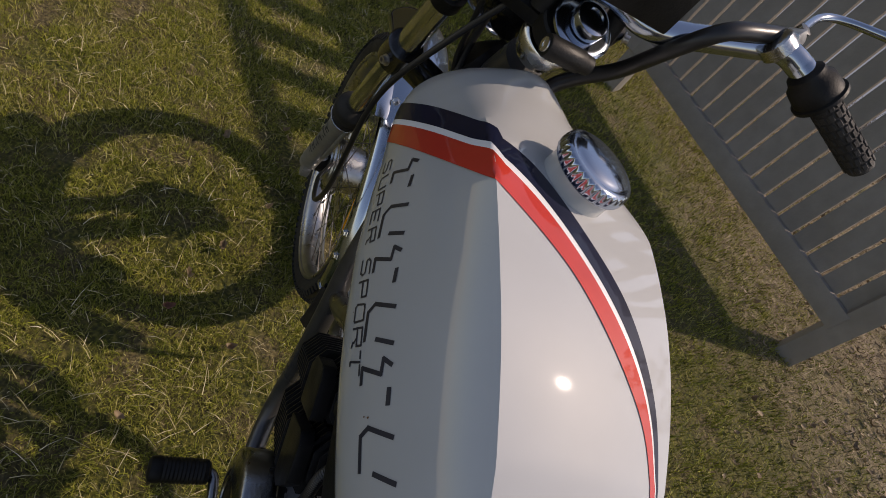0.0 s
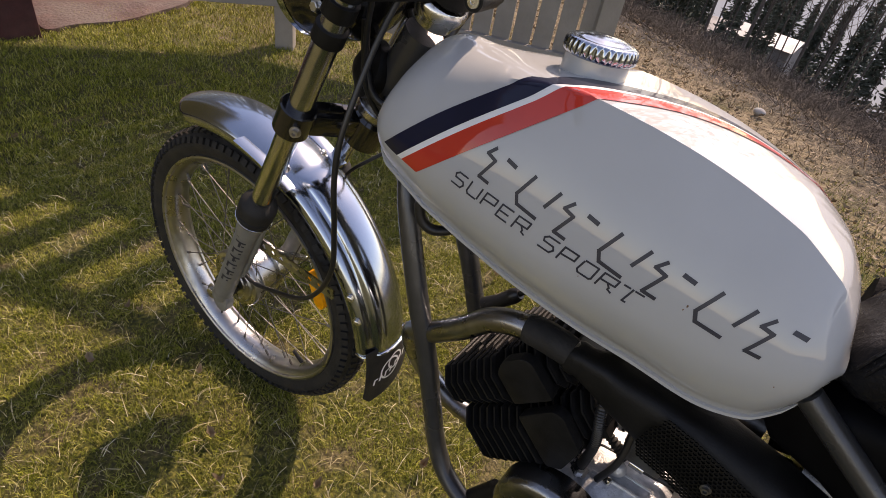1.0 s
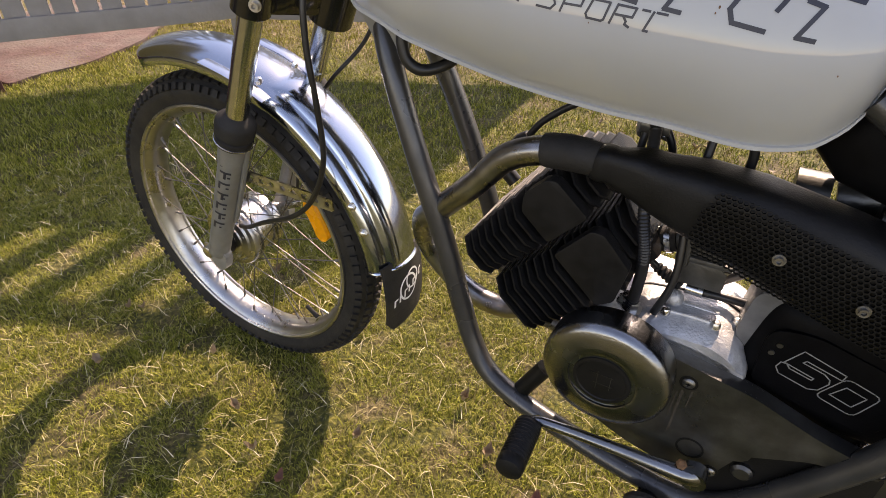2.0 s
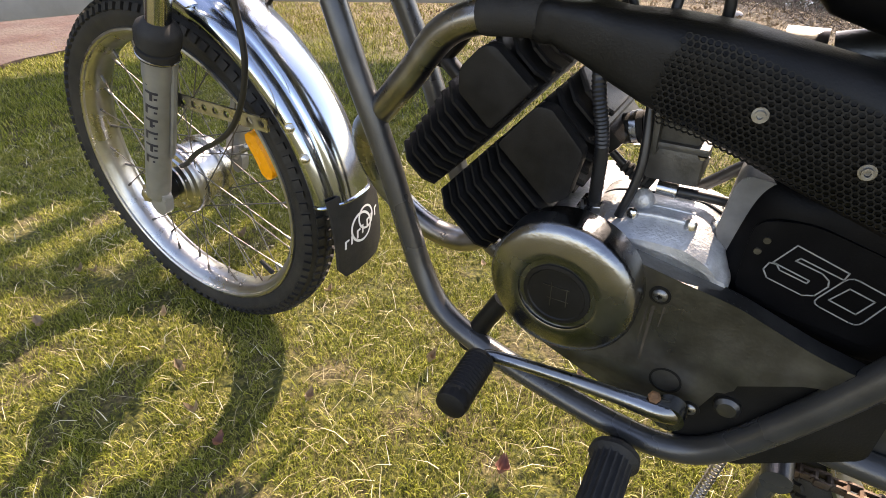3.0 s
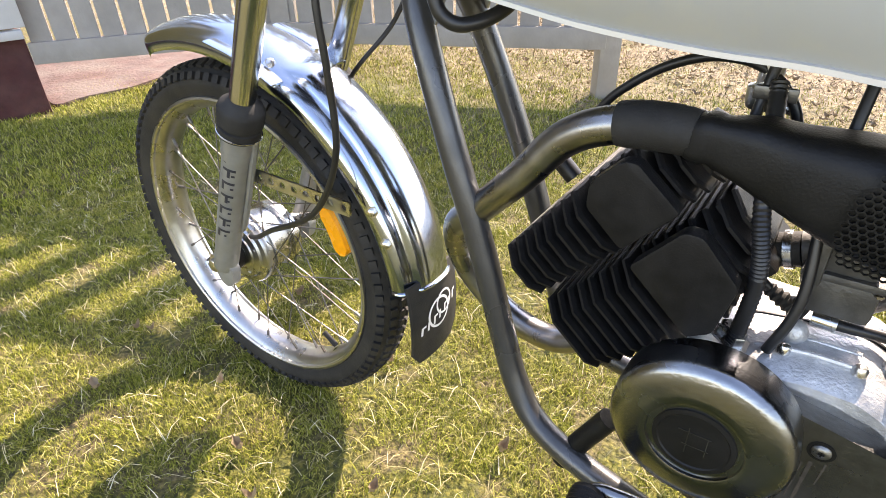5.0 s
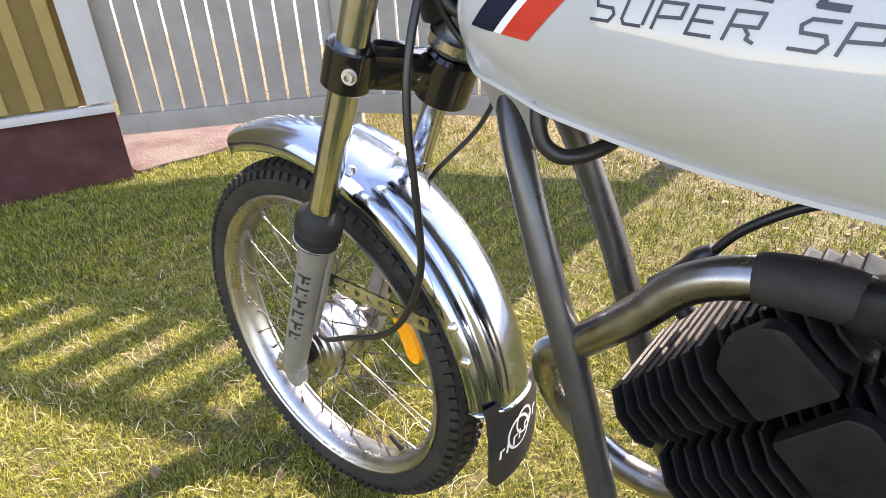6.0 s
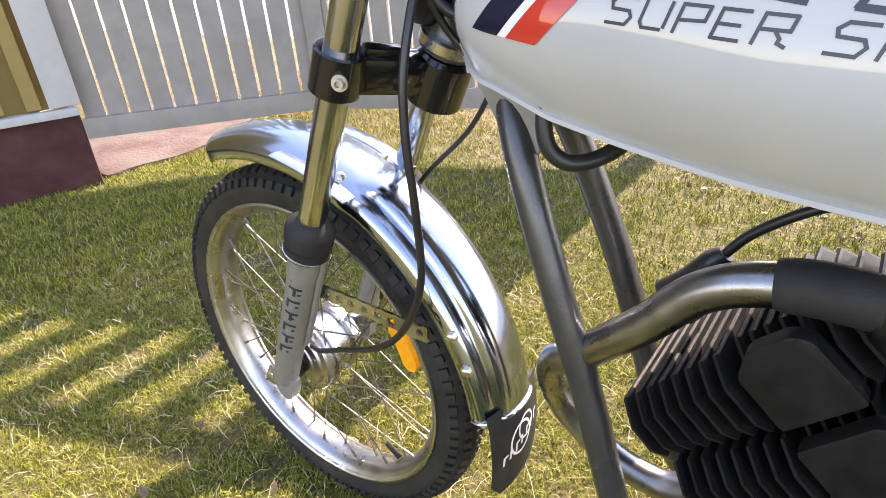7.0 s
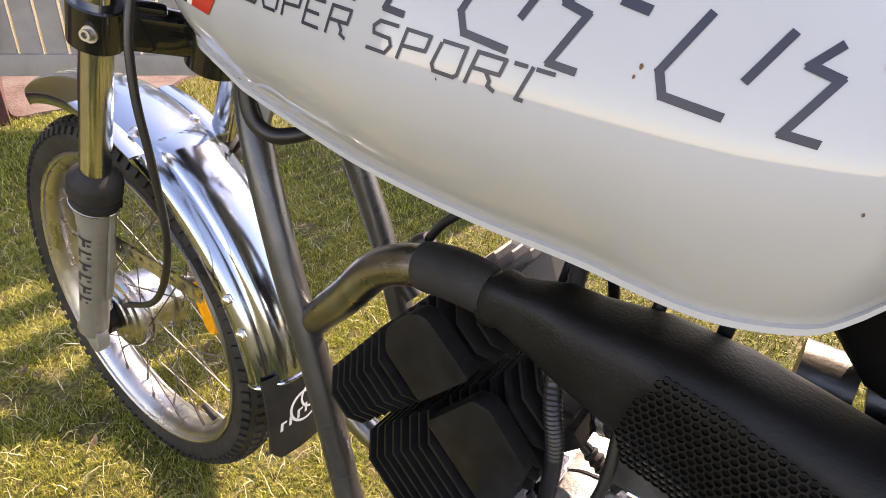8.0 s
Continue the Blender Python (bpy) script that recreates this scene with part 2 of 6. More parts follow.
def glow_material(name, low, high, z0, z1):
    """Light of the open sky, paler towards the horizon."""
    m = bpy.data.materials.new(name)
    m.use_nodes = True
    nt = m.node_tree
    nt.nodes.remove(nt.nodes["Principled BSDF"])
    em = nt.nodes.new("ShaderNodeEmission")
    geo = nt.nodes.new("ShaderNodeNewGeometry")
    sep = nt.nodes.new("ShaderNodeSeparateXYZ")
    mr = nt.nodes.new("ShaderNodeMapRange")
    mr.inputs[1].default_value, mr.inputs[2].default_value = z0, z1
    mx = nt.nodes.new("ShaderNodeMix")
    mx.data_type = "RGBA"
    mx.inputs[6].default_value, mx.inputs[7].default_value = (*low, 1), (*high, 1)
    nt.links.new(geo.outputs["Position"], sep.inputs[0])
    nt.links.new(sep.outputs[2], mr.inputs[0])
    nt.links.new(mr.outputs[0], mx.inputs[0])
    nt.links.new(mx.outputs[2], em.inputs[0])
    nt.links.new(em.outputs[0], nt.nodes["Material Output"].inputs[0])
    return m


M["open_sky"] = glow_material("open_sky", (0.19, 0.225, 0.28), (0.17, 0.215, 0.29), -220, 0)
M["lawn_soil"] = ground_material()


# ---- mesh tools ----
def thing(name, label, category, at=(0, 0, 0), group="", kind=""):
    ob = new(name)
    ob.location = at
    ob.empty_display_size = 0.05
    return tagged(ob, label, category, group, kind)


def part(name, bm, mat, parent=None, label="", smooth=40):
    me = bpy.data.meshes.new(name)
    bm.normal_update()
    bm.to_mesh(me)
    bm.free()
    me.materials.append(M[mat])
    if smooth:
        me.shade_smooth()
        me.set_sharp_from_angle(angle=radians(smooth))
    ob = new(name, me)
    if parent:
        ob.parent = parent
        top = parent if not parent.parent else parent.parent
        if parent.type == "EMPTY":
            ob.matrix_parent_inverse = Matrix.Translation(parent.location).inverted()
        elif top.type == "EMPTY":
            ob.matrix_parent_inverse = Matrix.Identity(4)
    if label:
        ob["label"] = label
    return ob


def curve_points(pts, n=8, closed=False):
    """A smooth line through the points."""
    P = [Vector(p) for p in pts]
    out, k = [], len(P)
    for i in range(k if closed else k - 1):
        a, b, c, d = (P[(i + j) % k] if closed else P[min(max(i + j, 0), k - 1)] for j in (-1, 0, 1, 2))
        for s in range(n):
            t = s / n
            out.append(0.5 * (2 * b + (c - a) * t + (2 * a - 5 * b + 4 * c - d) * t * t + (3 * b - a - 3 * c + d) * t**3))
    return out if closed else out + [P[-1]]


def ring_bridge(bm, rings, closed=False, caps=True):
    for a, b in zip(rings, rings[1:] + (rings[:1] if closed else [])):
        for i in range(len(a)):
            j = (i + 1) % len(a)
            bm.faces.new((a[i], a[j], b[j], b[i]))
    if caps and not closed:
        bm.faces.new(rings[0][::-1])
        bm.faces.new(rings[-1])


def tube(bm, pts, r, seg=14, smooth=8, closed=False, flat=1.0, up=None):
    """A round bar along a smooth line; r: one radius, or one for each given point."""
    line = curve_points(pts, smooth, closed) if smooth else [Vector(p) for p in pts]
    n = len(line)
    if isinstance(r, (int, float)):
        rad = [r] * n
    else:
        rad = [float(np.interp(i / (n - 1), np.linspace(0, 1, len(r)), r)) for i in range(n)]
    ref = Vector(up) if up else None
    rings, side = [], None
    for i, p in enumerate(line):
        a, b = (line[i - 1], line[(i + 1) % n]) if closed else (line[max(i - 1, 0)], line[min(i + 1, n - 1)])
        d = (b - a).normalized()
        if side is None or ref:
            base = ref or (Vector((0, 0, 1)) if abs(d.z) < 0.9 else Vector((1, 0, 0)))
            side = d.cross(base).normalized()
        else:
            side = (side - d * side.dot(d)).normalized()
        top = side.cross(d)
        rings.append([bm.verts.new(p + rad[i] * (math.cos(2 * math.pi * k / seg) * side * flat + math.sin(2 * math.pi * k / seg) * top)) for k in range(seg)])
    ring_bridge(bm, rings, closed)
    return bm


def lathe(bm, profile, at, axis, seg=32, cap=True):
    """profile: pairs (distance along the axis, radius)."""
    q = Vector(axis).to_track_quat("Z", "Y").to_matrix()
    rings = []
    for h, r in profile:
        rings.append([bm.verts.new(Vector(at) + q @ Vector((r * math.cos(2 * math.pi * k / seg), r * math.sin(2 * math.pi * k / seg), h))) for k in range(seg)])
    ring_bridge(bm, rings, False, cap)
    return bm


def prism(bm, outline, origin, u, v, w, thick, bevel=0.0, segs=2):
    """A plate: outline in (u, v) round origin, thick along w."""
    u, v, w, o = Vector(u), Vector(v), Vector(w), Vector(origin)
    lo = [bm.verts.new(o + u * a + v * b) for a, b in outline]
    hi = [bm.verts.new(o + u * a + v * b + w * thick) for a, b in outline]
    n = len(lo)
    faces = [bm.faces.new(lo[::-1]), bm.faces.new(hi)]
    for i in range(n):
        faces.append(bm.faces.new((lo[i], lo[(i + 1) % n], hi[(i + 1) % n], hi[i])))
    if bevel:
        edges = list({e for f in faces for e in f.edges})
        bmesh.ops.bevel(bm, geom=edges, offset=bevel, segments=segs, affect="EDGES", profile=0.6)
    return bm


def box(bm, centre, size, bevel=0.0, turn=None, segs=2):
    m = Matrix.Translation(centre) @ (turn.to_4x4() if turn else Matrix.Identity(4)) @ Matrix.Diagonal((*size, 1))
    r = bmesh.ops.create_cube(bm, size=1.0, matrix=m)
    if bevel:
        edges = list({e for v in r["verts"] for e in v.link_edges})
        bmesh.ops.bevel(bm, geom=edges, offset=bevel, segments=segs, affect="EDGES", profile=0.6)
    return bm


def rounded(outline, r, n=4):
    """The outline with rounded corners."""
    out, k = [], len(outline)
    for i in range(k):
        p, a, b = Vector(outline[i]), Vector(outline[i - 1]), Vector(outline[(i + 1) % k])
        d1, d2 = (a - p), (b - p)
        q = min(r, d1.length * 0.45, d2.length * 0.45)
        s, e = p + d1.normalized() * q, p + d2.normalized() * q
        for j in range(n + 1):
            t = j / n
            c = (1 - t) ** 2 * s + 2 * t * (1 - t) * p + t * t * e
            out.append((c.x, c.y))
    return out


def socket_bolt(bm, at, axis, r=0.006, h=0.005):
    lathe(bm, [(0, r * 1.5), (h * 0.25, r * 1.5), (h * 0.25, r), (h, r), (h, r * 0.55), (h * 0.4, r * 0.5)], at, axis, 14)


def hex_bolt(bm, at, axis, r=0.006, h=0.005):
    lathe(bm, [(0, r * 1.55), (h * 0.2, r * 1.55), (h * 0.2, r), (h * 0.9, r), (h, r * 0.85)], at, axis, 6)

# ---- the ground and what stands round ----
def hill(x, y):
    """Height of the land: a level lawn that falls away to a wooded slope behind."""
    d = y - 3.05 + 0.60 * min(max(-1.2, x), 1.4)
    z = -0.265 * max(0.0, d) * min(1.0, 0.5 + 0.4 * max(0.0, d))
    return z + 0.012 * noise.noise((x * 1.3, y * 1.3, 0)) * min(1, max(0, (abs(y) + abs(x)) - 0.6)) + 0.10 * noise.noise((x * 0.5, y * 0.5, 7)) * max(0.0, min(1, d))


def build_ground():
    xs = np.concatenate([-np.geomspace(900, 3.2, 26), np.linspace(-3, 3, 61), np.geomspace(3.2, 900, 26)])
    ys = np.concatenate([-np.geomspace(900, 1.7, 18), np.linspace(-1.5, 9, 106), np.geomspace(9.3, 900, 24)])
    bm = bmesh.new()
    grid = [[bm.verts.new((x, y, hill(x, y) - 0.014)) for x in xs] for y in ys]
    for r0, r1 in zip(grid, grid[1:]):
        for i in range(len(xs) - 1):
            bm.faces.new((r0[i], r0[i + 1], r1[i + 1], r1[i]))
    tagged(part("ground", bm, "lawn_soil", smooth=180), "mossy spring lawn turning to dry leaf litter", "ground", kind="structure")


build_ground()


def strips(name, mat, label, category, roots, tall, wide, lean, bend=0.4, seed=1, parent=None):
    """Many thin upright blades as one mesh; roots: an array of x, y, z."""
    rng = np.random.default_rng(seed)
    n = len(roots)
    h = tall * rng.uniform(0.45, 1.3, n)[:, None]
    a = rng.uniform(0, 2 * math.pi, n)
    side = np.stack([np.cos(a), np.sin(a), 0 * a], 1) * (wide * rng.uniform(0.6, 1.3, n))[:, None]
    b = rng.uniform(0, 2 * math.pi, n)
    out = np.stack([np.cos(b), np.sin(b), 0 * b], 1) * (lean * rng.uniform(0.1, 1.0, n))[:, None]
    up = np.array([[0, 0, 1.0]])
    mid = roots + h * 0.55 * (up + out * (1 - bend))
    tip = roots + h * (up * (1 - 0.25 * np.linalg.norm(out, axis=1, keepdims=True)) + out)
    v = np.stack([roots - side, roots + side, mid + side * 0.7, mid - side * 0.7, tip], 1).reshape(-1, 3)
    k = np.arange(n)[:, None] * 5
    quads, tris = k + np.array([[0, 1, 2, 3]]), k + np.array([[3, 2, 4]])
    me = bpy.data.meshes.new(name)
    me.vertices.add(len(v))
    me.vertices.foreach_set("co", v.ravel())
    me.loops.add(n * 7)
    me.loops.foreach_set("vertex_index", np.concatenate([quads, tris], 1).ravel())
    me.polygons.add(n * 2)
    me.polygons.foreach_set("loop_start", (np.arange(n)[:, None] * 7 + np.array([[0, 4]])).ravel())
    me.update(calc_edges=True)
    me.materials.append(M[mat])
    ob = new(name, me)
    return tagged(ob, label, category, kind="stuff")


def scatter(n, x0, x1, y0, y1, seed, clump=0.0, patchy=0.0):
    rng = np.random.default_rng(seed)
    p = np.stack([rng.uniform(x0, x1, n), rng.uniform(y0, y1, n)], 1)
    if clump:
        c = p[rng.integers(0, max(1, n // 9), n)]
        p = c + rng.normal(0, clump, (n, 2))
    if patchy:
        bare = np.array([noise.noise((x * 9, y * 9, 2)) + 0.6 * noise.noise((x * 27, y * 27, 5)) for x, y in p])
        p = p[bare + rng.normal(0, 0.22, n) > -patchy]
    z = np.array([hill(x, y) for x, y in p]) - 0.014
    return np.column_stack([p, z])


lawn = scatter(640000, -1.15, 0.95, -0.75, 0.85, 3, 0.006, 0.22)
strips("lawn_grass", "blade", "short mossy lawn grass mixed with straw", "grass", lawn, 0.0105, 0.00055, 1.5, seed=4)
straw = scatter(9500, -1.15, 0.95, -0.75, 0.85, 13)
strips("straw", "straw_pale", "loose dry straw lying in the lawn", "straw", straw + [0, 0, 0.006], 0.019, 0.0006, 3.5, seed=14)
longer = scatter(48000, -1.15, 0.95, -0.75, 0.85, 23, 0.010, 0.1)
strips("lawn_grass", "blade", "longer tufts standing out of the short lawn", "grass", longer, 0.0145, 0.00075, 1.9, seed=24)
side = scatter(70000, -2.7, -1.1, -0.5, 0.85, 15, 0.014)
strips("lawn_grass", "blade", "lawn grass in front of the house", "grass", side, 0.018, 0.0012, 1.5, seed=16)
mid = scatter(140000, -2.6, 1.6, 0.8, 2.7, 5, 0.02)
mid = mid[mid[:, 1] < 1.35 - 0.25 * mid[:, 0] + 1.1 * np.random.default_rng(31).random(len(mid)) ** 1.5]
strips("lawn_grass", "blade", "thin lawn grass in the shade of the fence", "grass", mid, 0.020, 0.0012, 1.4, seed=6)
dry = scatter(16000, -3.0, 2.2, 1.5, 3.1, 17)
strips("straw", "dead_leaf", "dry straw and litter strewn over the thin grass", "straw", dry + [0, 0, 0.004], 0.022, 0.0016, 3.5, seed=18)
far_grass = scatter(5000, -3.0, 2.5, 2.2, 3.4, 7, 0.05)
strips("dry_grass", "dead_leaf", "flattened dry grass on the bank", "grass", far_grass, 0.045, 0.0018, 2.2, seed=8)


# ---- fence and house ----
FENCE = [(-1.96, 0.50), (-1.42, 1.20), (-0.235, 1.675)]


def build_fence():
    f = thing("picket_fence", "white-painted board fence with narrow gaps and an open top row", "fence")
    top, low = 1.62, 0.235
    for k, (a, b) in enumerate(zip(FENCE, FENCE[1:])):
        A, B = Vector((*a, 0)), Vector((*b, 0))
        d = (B - A).normalized()
        nrm = Vector((d.y, -d.x, 0))
        turn = Matrix((d, -nrm, Vector((0, 0, 1)))).transposed()
        length = (B - A).length
        for h, hh in ((low - 0.03, 0.075), (1.28, 0.075), (top, 0.06)):
            part("rail", box(bmesh.new(), (A + B) / 2 + Vector((0, 0, h)) + nrm * 0.016, (length - 0.004 * k, 0.026, hh), 0.003, turn), "fence_paint", f)
        n = int(length / 0.078)
        for i in range(n):
            p = A + d * (length * (i + 0.5) / n)
            w = length / n - 0.011 + 0.003 * noise.noise((i, k, 3))
            part("board", box(bmesh.new(), p + Vector((0, 0, (1.28 + low) / 2)) - nrm * 0.012, (w, 0.02, 1.28 - low), 0.0015, turn, 1), "fence_paint", f, smooth=0)
        for i in range(0, n, 2):
            p = A + d * (length * (i + 0.5) / n)
            part("baluster", box(bmesh.new(), p + Vector((0, 0, 1.45)) - nrm * 0.012, (length / n, 0.02, 0.3), 0.0015, turn, 1), "fence_paint", f, smooth=0)
    for i, (x, y) in enumerate(FENCE):
        if i:
            part("post", box(bmesh.new(), (x, y + 0.02, 0.80), (0.075, 0.075, 1.72), 0.004, Matrix.Rotation(radians(38), 3, "Z")), "fence_paint", f)


build_fence()


def build_house():
    h = thing("house", "yellow boarded house corner on a dark red plinth", "house")
    c, d = Vector((-1.945, 0.485, 0)), Vector((-0.32, -0.947, 0)).normalized()
    n = Vector((-d.y, d.x, 0))
    n = n if n.x > 0 else -n
    turn = Matrix((d, n, Vector((0, 0, 1)))).transposed()
    L, back = 5.0, 3.0
    mid = c + d * L / 2 - n * back / 2
    part("plinth", box(bmesh.new(), mid + Vector((0, 0, 0.06)), (L, back, 0.40), 0.008, turn), "plinth_red", h)
    part("wall", box(bmesh.new(), mid + Vector((0, 0, 1.58)) - n * 0.02, (L - 0.04, back - 0.04, 2.64), 0, turn), "house_yellow", h)
    part("sill_board", box(bmesh.new(), c + d * L / 2 + n * 0.012 + Vector((0, 0, 0.278)), (L, 0.05, 0.03), 0.003, turn), "house_white", h)
    part("corner_board", box(bmesh.new(), c + d * 0.035 + n * 0.012 + Vector((0, 0, 1.6)), (0.10, 0.03, 2.6), 0.003, turn), "house_white", h)
    for i in range(44):
        p = c + d * (0.13 + 0.11 * i) + n * 0.0 + Vector((0, 0, 1.6))
        part("batten", box(bmesh.new(), p, (0.045, 0.026, 2.6), 0.002, turn, 1), "house_yellow", h, smooth=0)
    bm = bmesh.new()
    prism(bm, [(-0.4, 2.85), (-back / 2, 3.75), (-back - 0.4, 2.85), (-back / 2, 3.65)], c - d * 0.3, n, (0, 0, 1), d, L + 0.6)
    part("roof", bm, "roof_grey", h)
    bm = bmesh.new()
    prism(bm, rounded([(-1.97, 0.505), (-1.995, 0.63), (-1.945, 0.81), (-2.03, 1.15), (-2.35, 1.6), (-3.2, 1.5), (-2.9, 0.75)], 0.06), (0, 0, -0.02), (1, 0, 0), (0, 1, 0), (0, 0, 1), 0.024, 0.004)
    tagged(part("path", bm, "path_red"), "worn reddish paved path beside the house", "path", kind="structure")


build_house()


# ---- the moped ----
moped = thing("moped", "white vintage fifty-cc moped with red and navy stripes, parked on grass", "moped")


LEFT, RIGHT = -0.070, 0.078


def leg(z, y):
    """A place on the fork's axis at the height z."""
    return Vector((-0.103 + 0.457 * (z - 0.25) - 0.05 * (y - LEFT), y, z))




def wheel_frame(centre, steer):
    a = radians(steer)
    n = Vector((math.sin(a), math.cos(a), 0))
    return Matrix.Translation(centre) @ Matrix((Vector((n.y, -n.x, 0)), n, Vector((0, 0, 1)))).transposed().to_4x4()


def ring_sweep(bm, profile, m, seg=96, arc=None):
    """profile: closed loop of (across, radius), swept round the wheel's axis (or over an arc in degrees)."""
    a0, a1 = (0, 360) if arc is None else arc
    steps = seg if arc is None else seg + 1
    rings = []
    for i in range(steps):
        a = radians(a0 + (a1 - a0) * i / seg)
        rings.append([bm.verts.new(m @ Vector((r * math.cos(a), s, r * math.sin(a)))) for s, r in profile])
    ring_bridge(bm, rings, closed=arc is None, caps=arc is not None)
    return bm


def build_wheel(name, centre, steer, label, tyre_r=0.256, half=0.028, drum_side=-1):
    m = wheel_frame(centre, steer)
    ax = m.to_3x3() @ Vector((0, 1, 0))
    o = Vector(centre)
    bm = bmesh.new()
    lathe(bm, [(-0.049, 0.010), (-0.0485, 0.017), (-0.0465, 0.0185), (-0.0455, 0.028), (-0.0435, 0.0295), (-0.0425, 0.040), (-0.0395, 0.0425), (-0.0385, 0.0505), (-0.0355, 0.053), (-0.0300, 0.053), (-0.0290, 0.0500), (-0.0235, 0.0500), (-0.0225, 0.0535), (-0.0195, 0.0535), (-0.018, 0.046), (0.014, 0.044), (0.016, 0.050), (0.030, 0.048), (0.034, 0.03), (0.05, 0.012)], o, ax, 48)
    hub = part(name, bm, "alu", moped, label)
    bm = bmesh.new()
    prof = []
    for k in range(22):
        t = math.pi * (-0.12 + 1.24 * k / 21)
        prof.append((half * 1.02 * math.cos(t), tyre_r - 0.0245 + 0.0205 * math.sin(t)))
    prof = [(0.019, 0.208), (0.023, 0.2115)] + [(s, max(r, 0.214)) for s, r in prof] + [(-0.023, 0.2115), (-0.019, 0.208)]
    ring_sweep(bm, prof, m, 120)
    tyre = part("tyre", bm, "rubber", hub, "black knobbly tyre with dusty sidewall", 60)
    bm = bmesh.new()
    rng = random.Random(5)
    for row, (s, tilt, w, ln, off) in enumerate(((-0.0255, 62, 0.010, 0.009, 0), (-0.0135, 25, 0.0095, 0.0105, 0.5), (0, 0, 0.009, 0.010, 0), (0.0135, -25, 0.0095, 0.0105, 0.5), (0.0255, -62, 0.010, 0.009, 0))):
        r = tyre_r - 0.0045 - (0.0125 if abs(s) > 0.02 else 0.0022 if abs(s) > 0.01 else 0)
        n = 92
        for i in range(n):
            a = 2 * math.pi * (i + off) / n
            loc = m @ Matrix.Rotation(-a, 4, "Y") @ Matrix.Translation((r, s, 0)) @ Matrix.Rotation(radians(-tilt), 4, "Z")
            bmesh.ops.create_cube(bm, size=1, matrix=loc @ Matrix.Diagonal((0.009, w, ln, 1)))
    part("tread", bm, "rubber", hub, smooth=0)
    bm = bmesh.new()
    ring_sweep(bm, [(-0.024, 0.2140), (-0.0265, 0.2132), (-0.0270, 0.2100), (-0.0255, 0.2076), (-0.0225, 0.2070), (-0.0205, 0.2040), (-0.0170, 0.2000), (-0.0110, 0.1966), (0.0, 0.1950), (0.0110, 0.1966), (0.0170, 0.2000), (0.0205, 0.2040), (0.0225, 0.2070), (0.0255, 0.2076), (0.0270, 0.2100), (0.0265, 0.2132), (0.024, 0.2140), (0.016, 0.2080), (-0.016, 0.2080)], m, 110)
    part("rim", bm, "rim_alu", hub, "brushed aluminium rim with light oxidation")
    bm = bmesh.new()
    tube(bm, [o - ax * 0.084, o + ax * 0.088], 0.006, 10, 0)
    for e in (-0.080, 0.080):
        hex_bolt(bm, o + ax * e, ax * (1 if e > 0 else -1), 0.010, 0.009)
    part("axle", bm, "steel", hub)
    for i in range(36):
        sgn = 1 if i % 2 else -1
        a = 2 * math.pi * i / 36
        b = a + (1.0 if (i // 2) % 2 else -1.0)
        p = m @ Vector((0.0465 * math.cos(b), sgn * (0.024 if sgn > 0 else 0.030), 0.0465 * math.sin(b)))
        q = m @ Vector((0.1965 * math.cos(a), sgn * 0.006, 0.1965 * math.sin(a)))
        bm = tube(bmesh.new(), [p, q], 0.00090, 6, 0)
        tube(bm, [q, q + (p - q).normalized() * 0.013], 0.0022, 6, 0)
        part("spoke", bm, "spoke_steel", hub)
    return hub, m


WHEEL = (-0.124, 0.009, 0.243)
front_wheel, FW = build_wheel("front_wheel", WHEEL, -1.1, "spoked front wheel with polished hub")
rear_wheel, RW = build_wheel("rear_wheel", (0.935, 0.0, 0.240), 0, "spoked rear wheel")

# speedometer drive and brake plate on the front hub
_ax = FW.to_3x3() @ Vector((0, 1, 0))
bm = lathe(bmesh.new(), [(0, 0.019), (0.004, 0.021), (0.014, 0.021), (0.016, 0.017), (0.022, 0.016), (0.024, 0.010)], Vector(WHEEL) - _ax * 0.047, -_ax, 28)
drive = part("speedometer_drive", bm, "black_matt", front_wheel, "black speedometer drive on the hub")
bm = tube(bmesh.new(), [FW @ Vector((0.004, -0.058, 0.016)), FW @ Vector((0.020, -0.060, 0.030))], 0.0075, 14, 0)
part("drive_nut", bm, "steel_bright", front_wheel)
bm = prism(bmesh.new(), rounded([(-0.008, -0.01), (0.07, 0.028), (0.074, 0.04), (0.0, 0.016)], 0.005), FW @ Vector((0.0, 0.052, 0.0)), FW.to_3x3() @ Vector((1, 0, 0)), (0, 0, 1), _ax, 0.005, 0.001)
part("brake_arm", bm, "steel_bright", front_wheel)
for a in (18, 75, 140, 210, 290):
    bm = bmesh.new()
    hex_bolt(bm, FW @ Vector((0.034 * math.cos(radians(a)), -0.0415, 0.034 * math.sin(radians(a)))), -_ax, 0.0026, 0.003)
    part("hub_screw", bm, "steel", front_wheel)
bm = tube(bmesh.new(), [FW @ Vector((0.192 * math.cos(radians(-52)), 0, 0.192 * math.sin(radians(-52)))), FW @ Vector((0.165 * math.cos(radians(-52)), -0.004, 0.165 * math.sin(radians(-52))))], [0.0042, 0.0036], 10, 0)
part("valve", bm, "rubber", front_wheel, "black tyre valve")

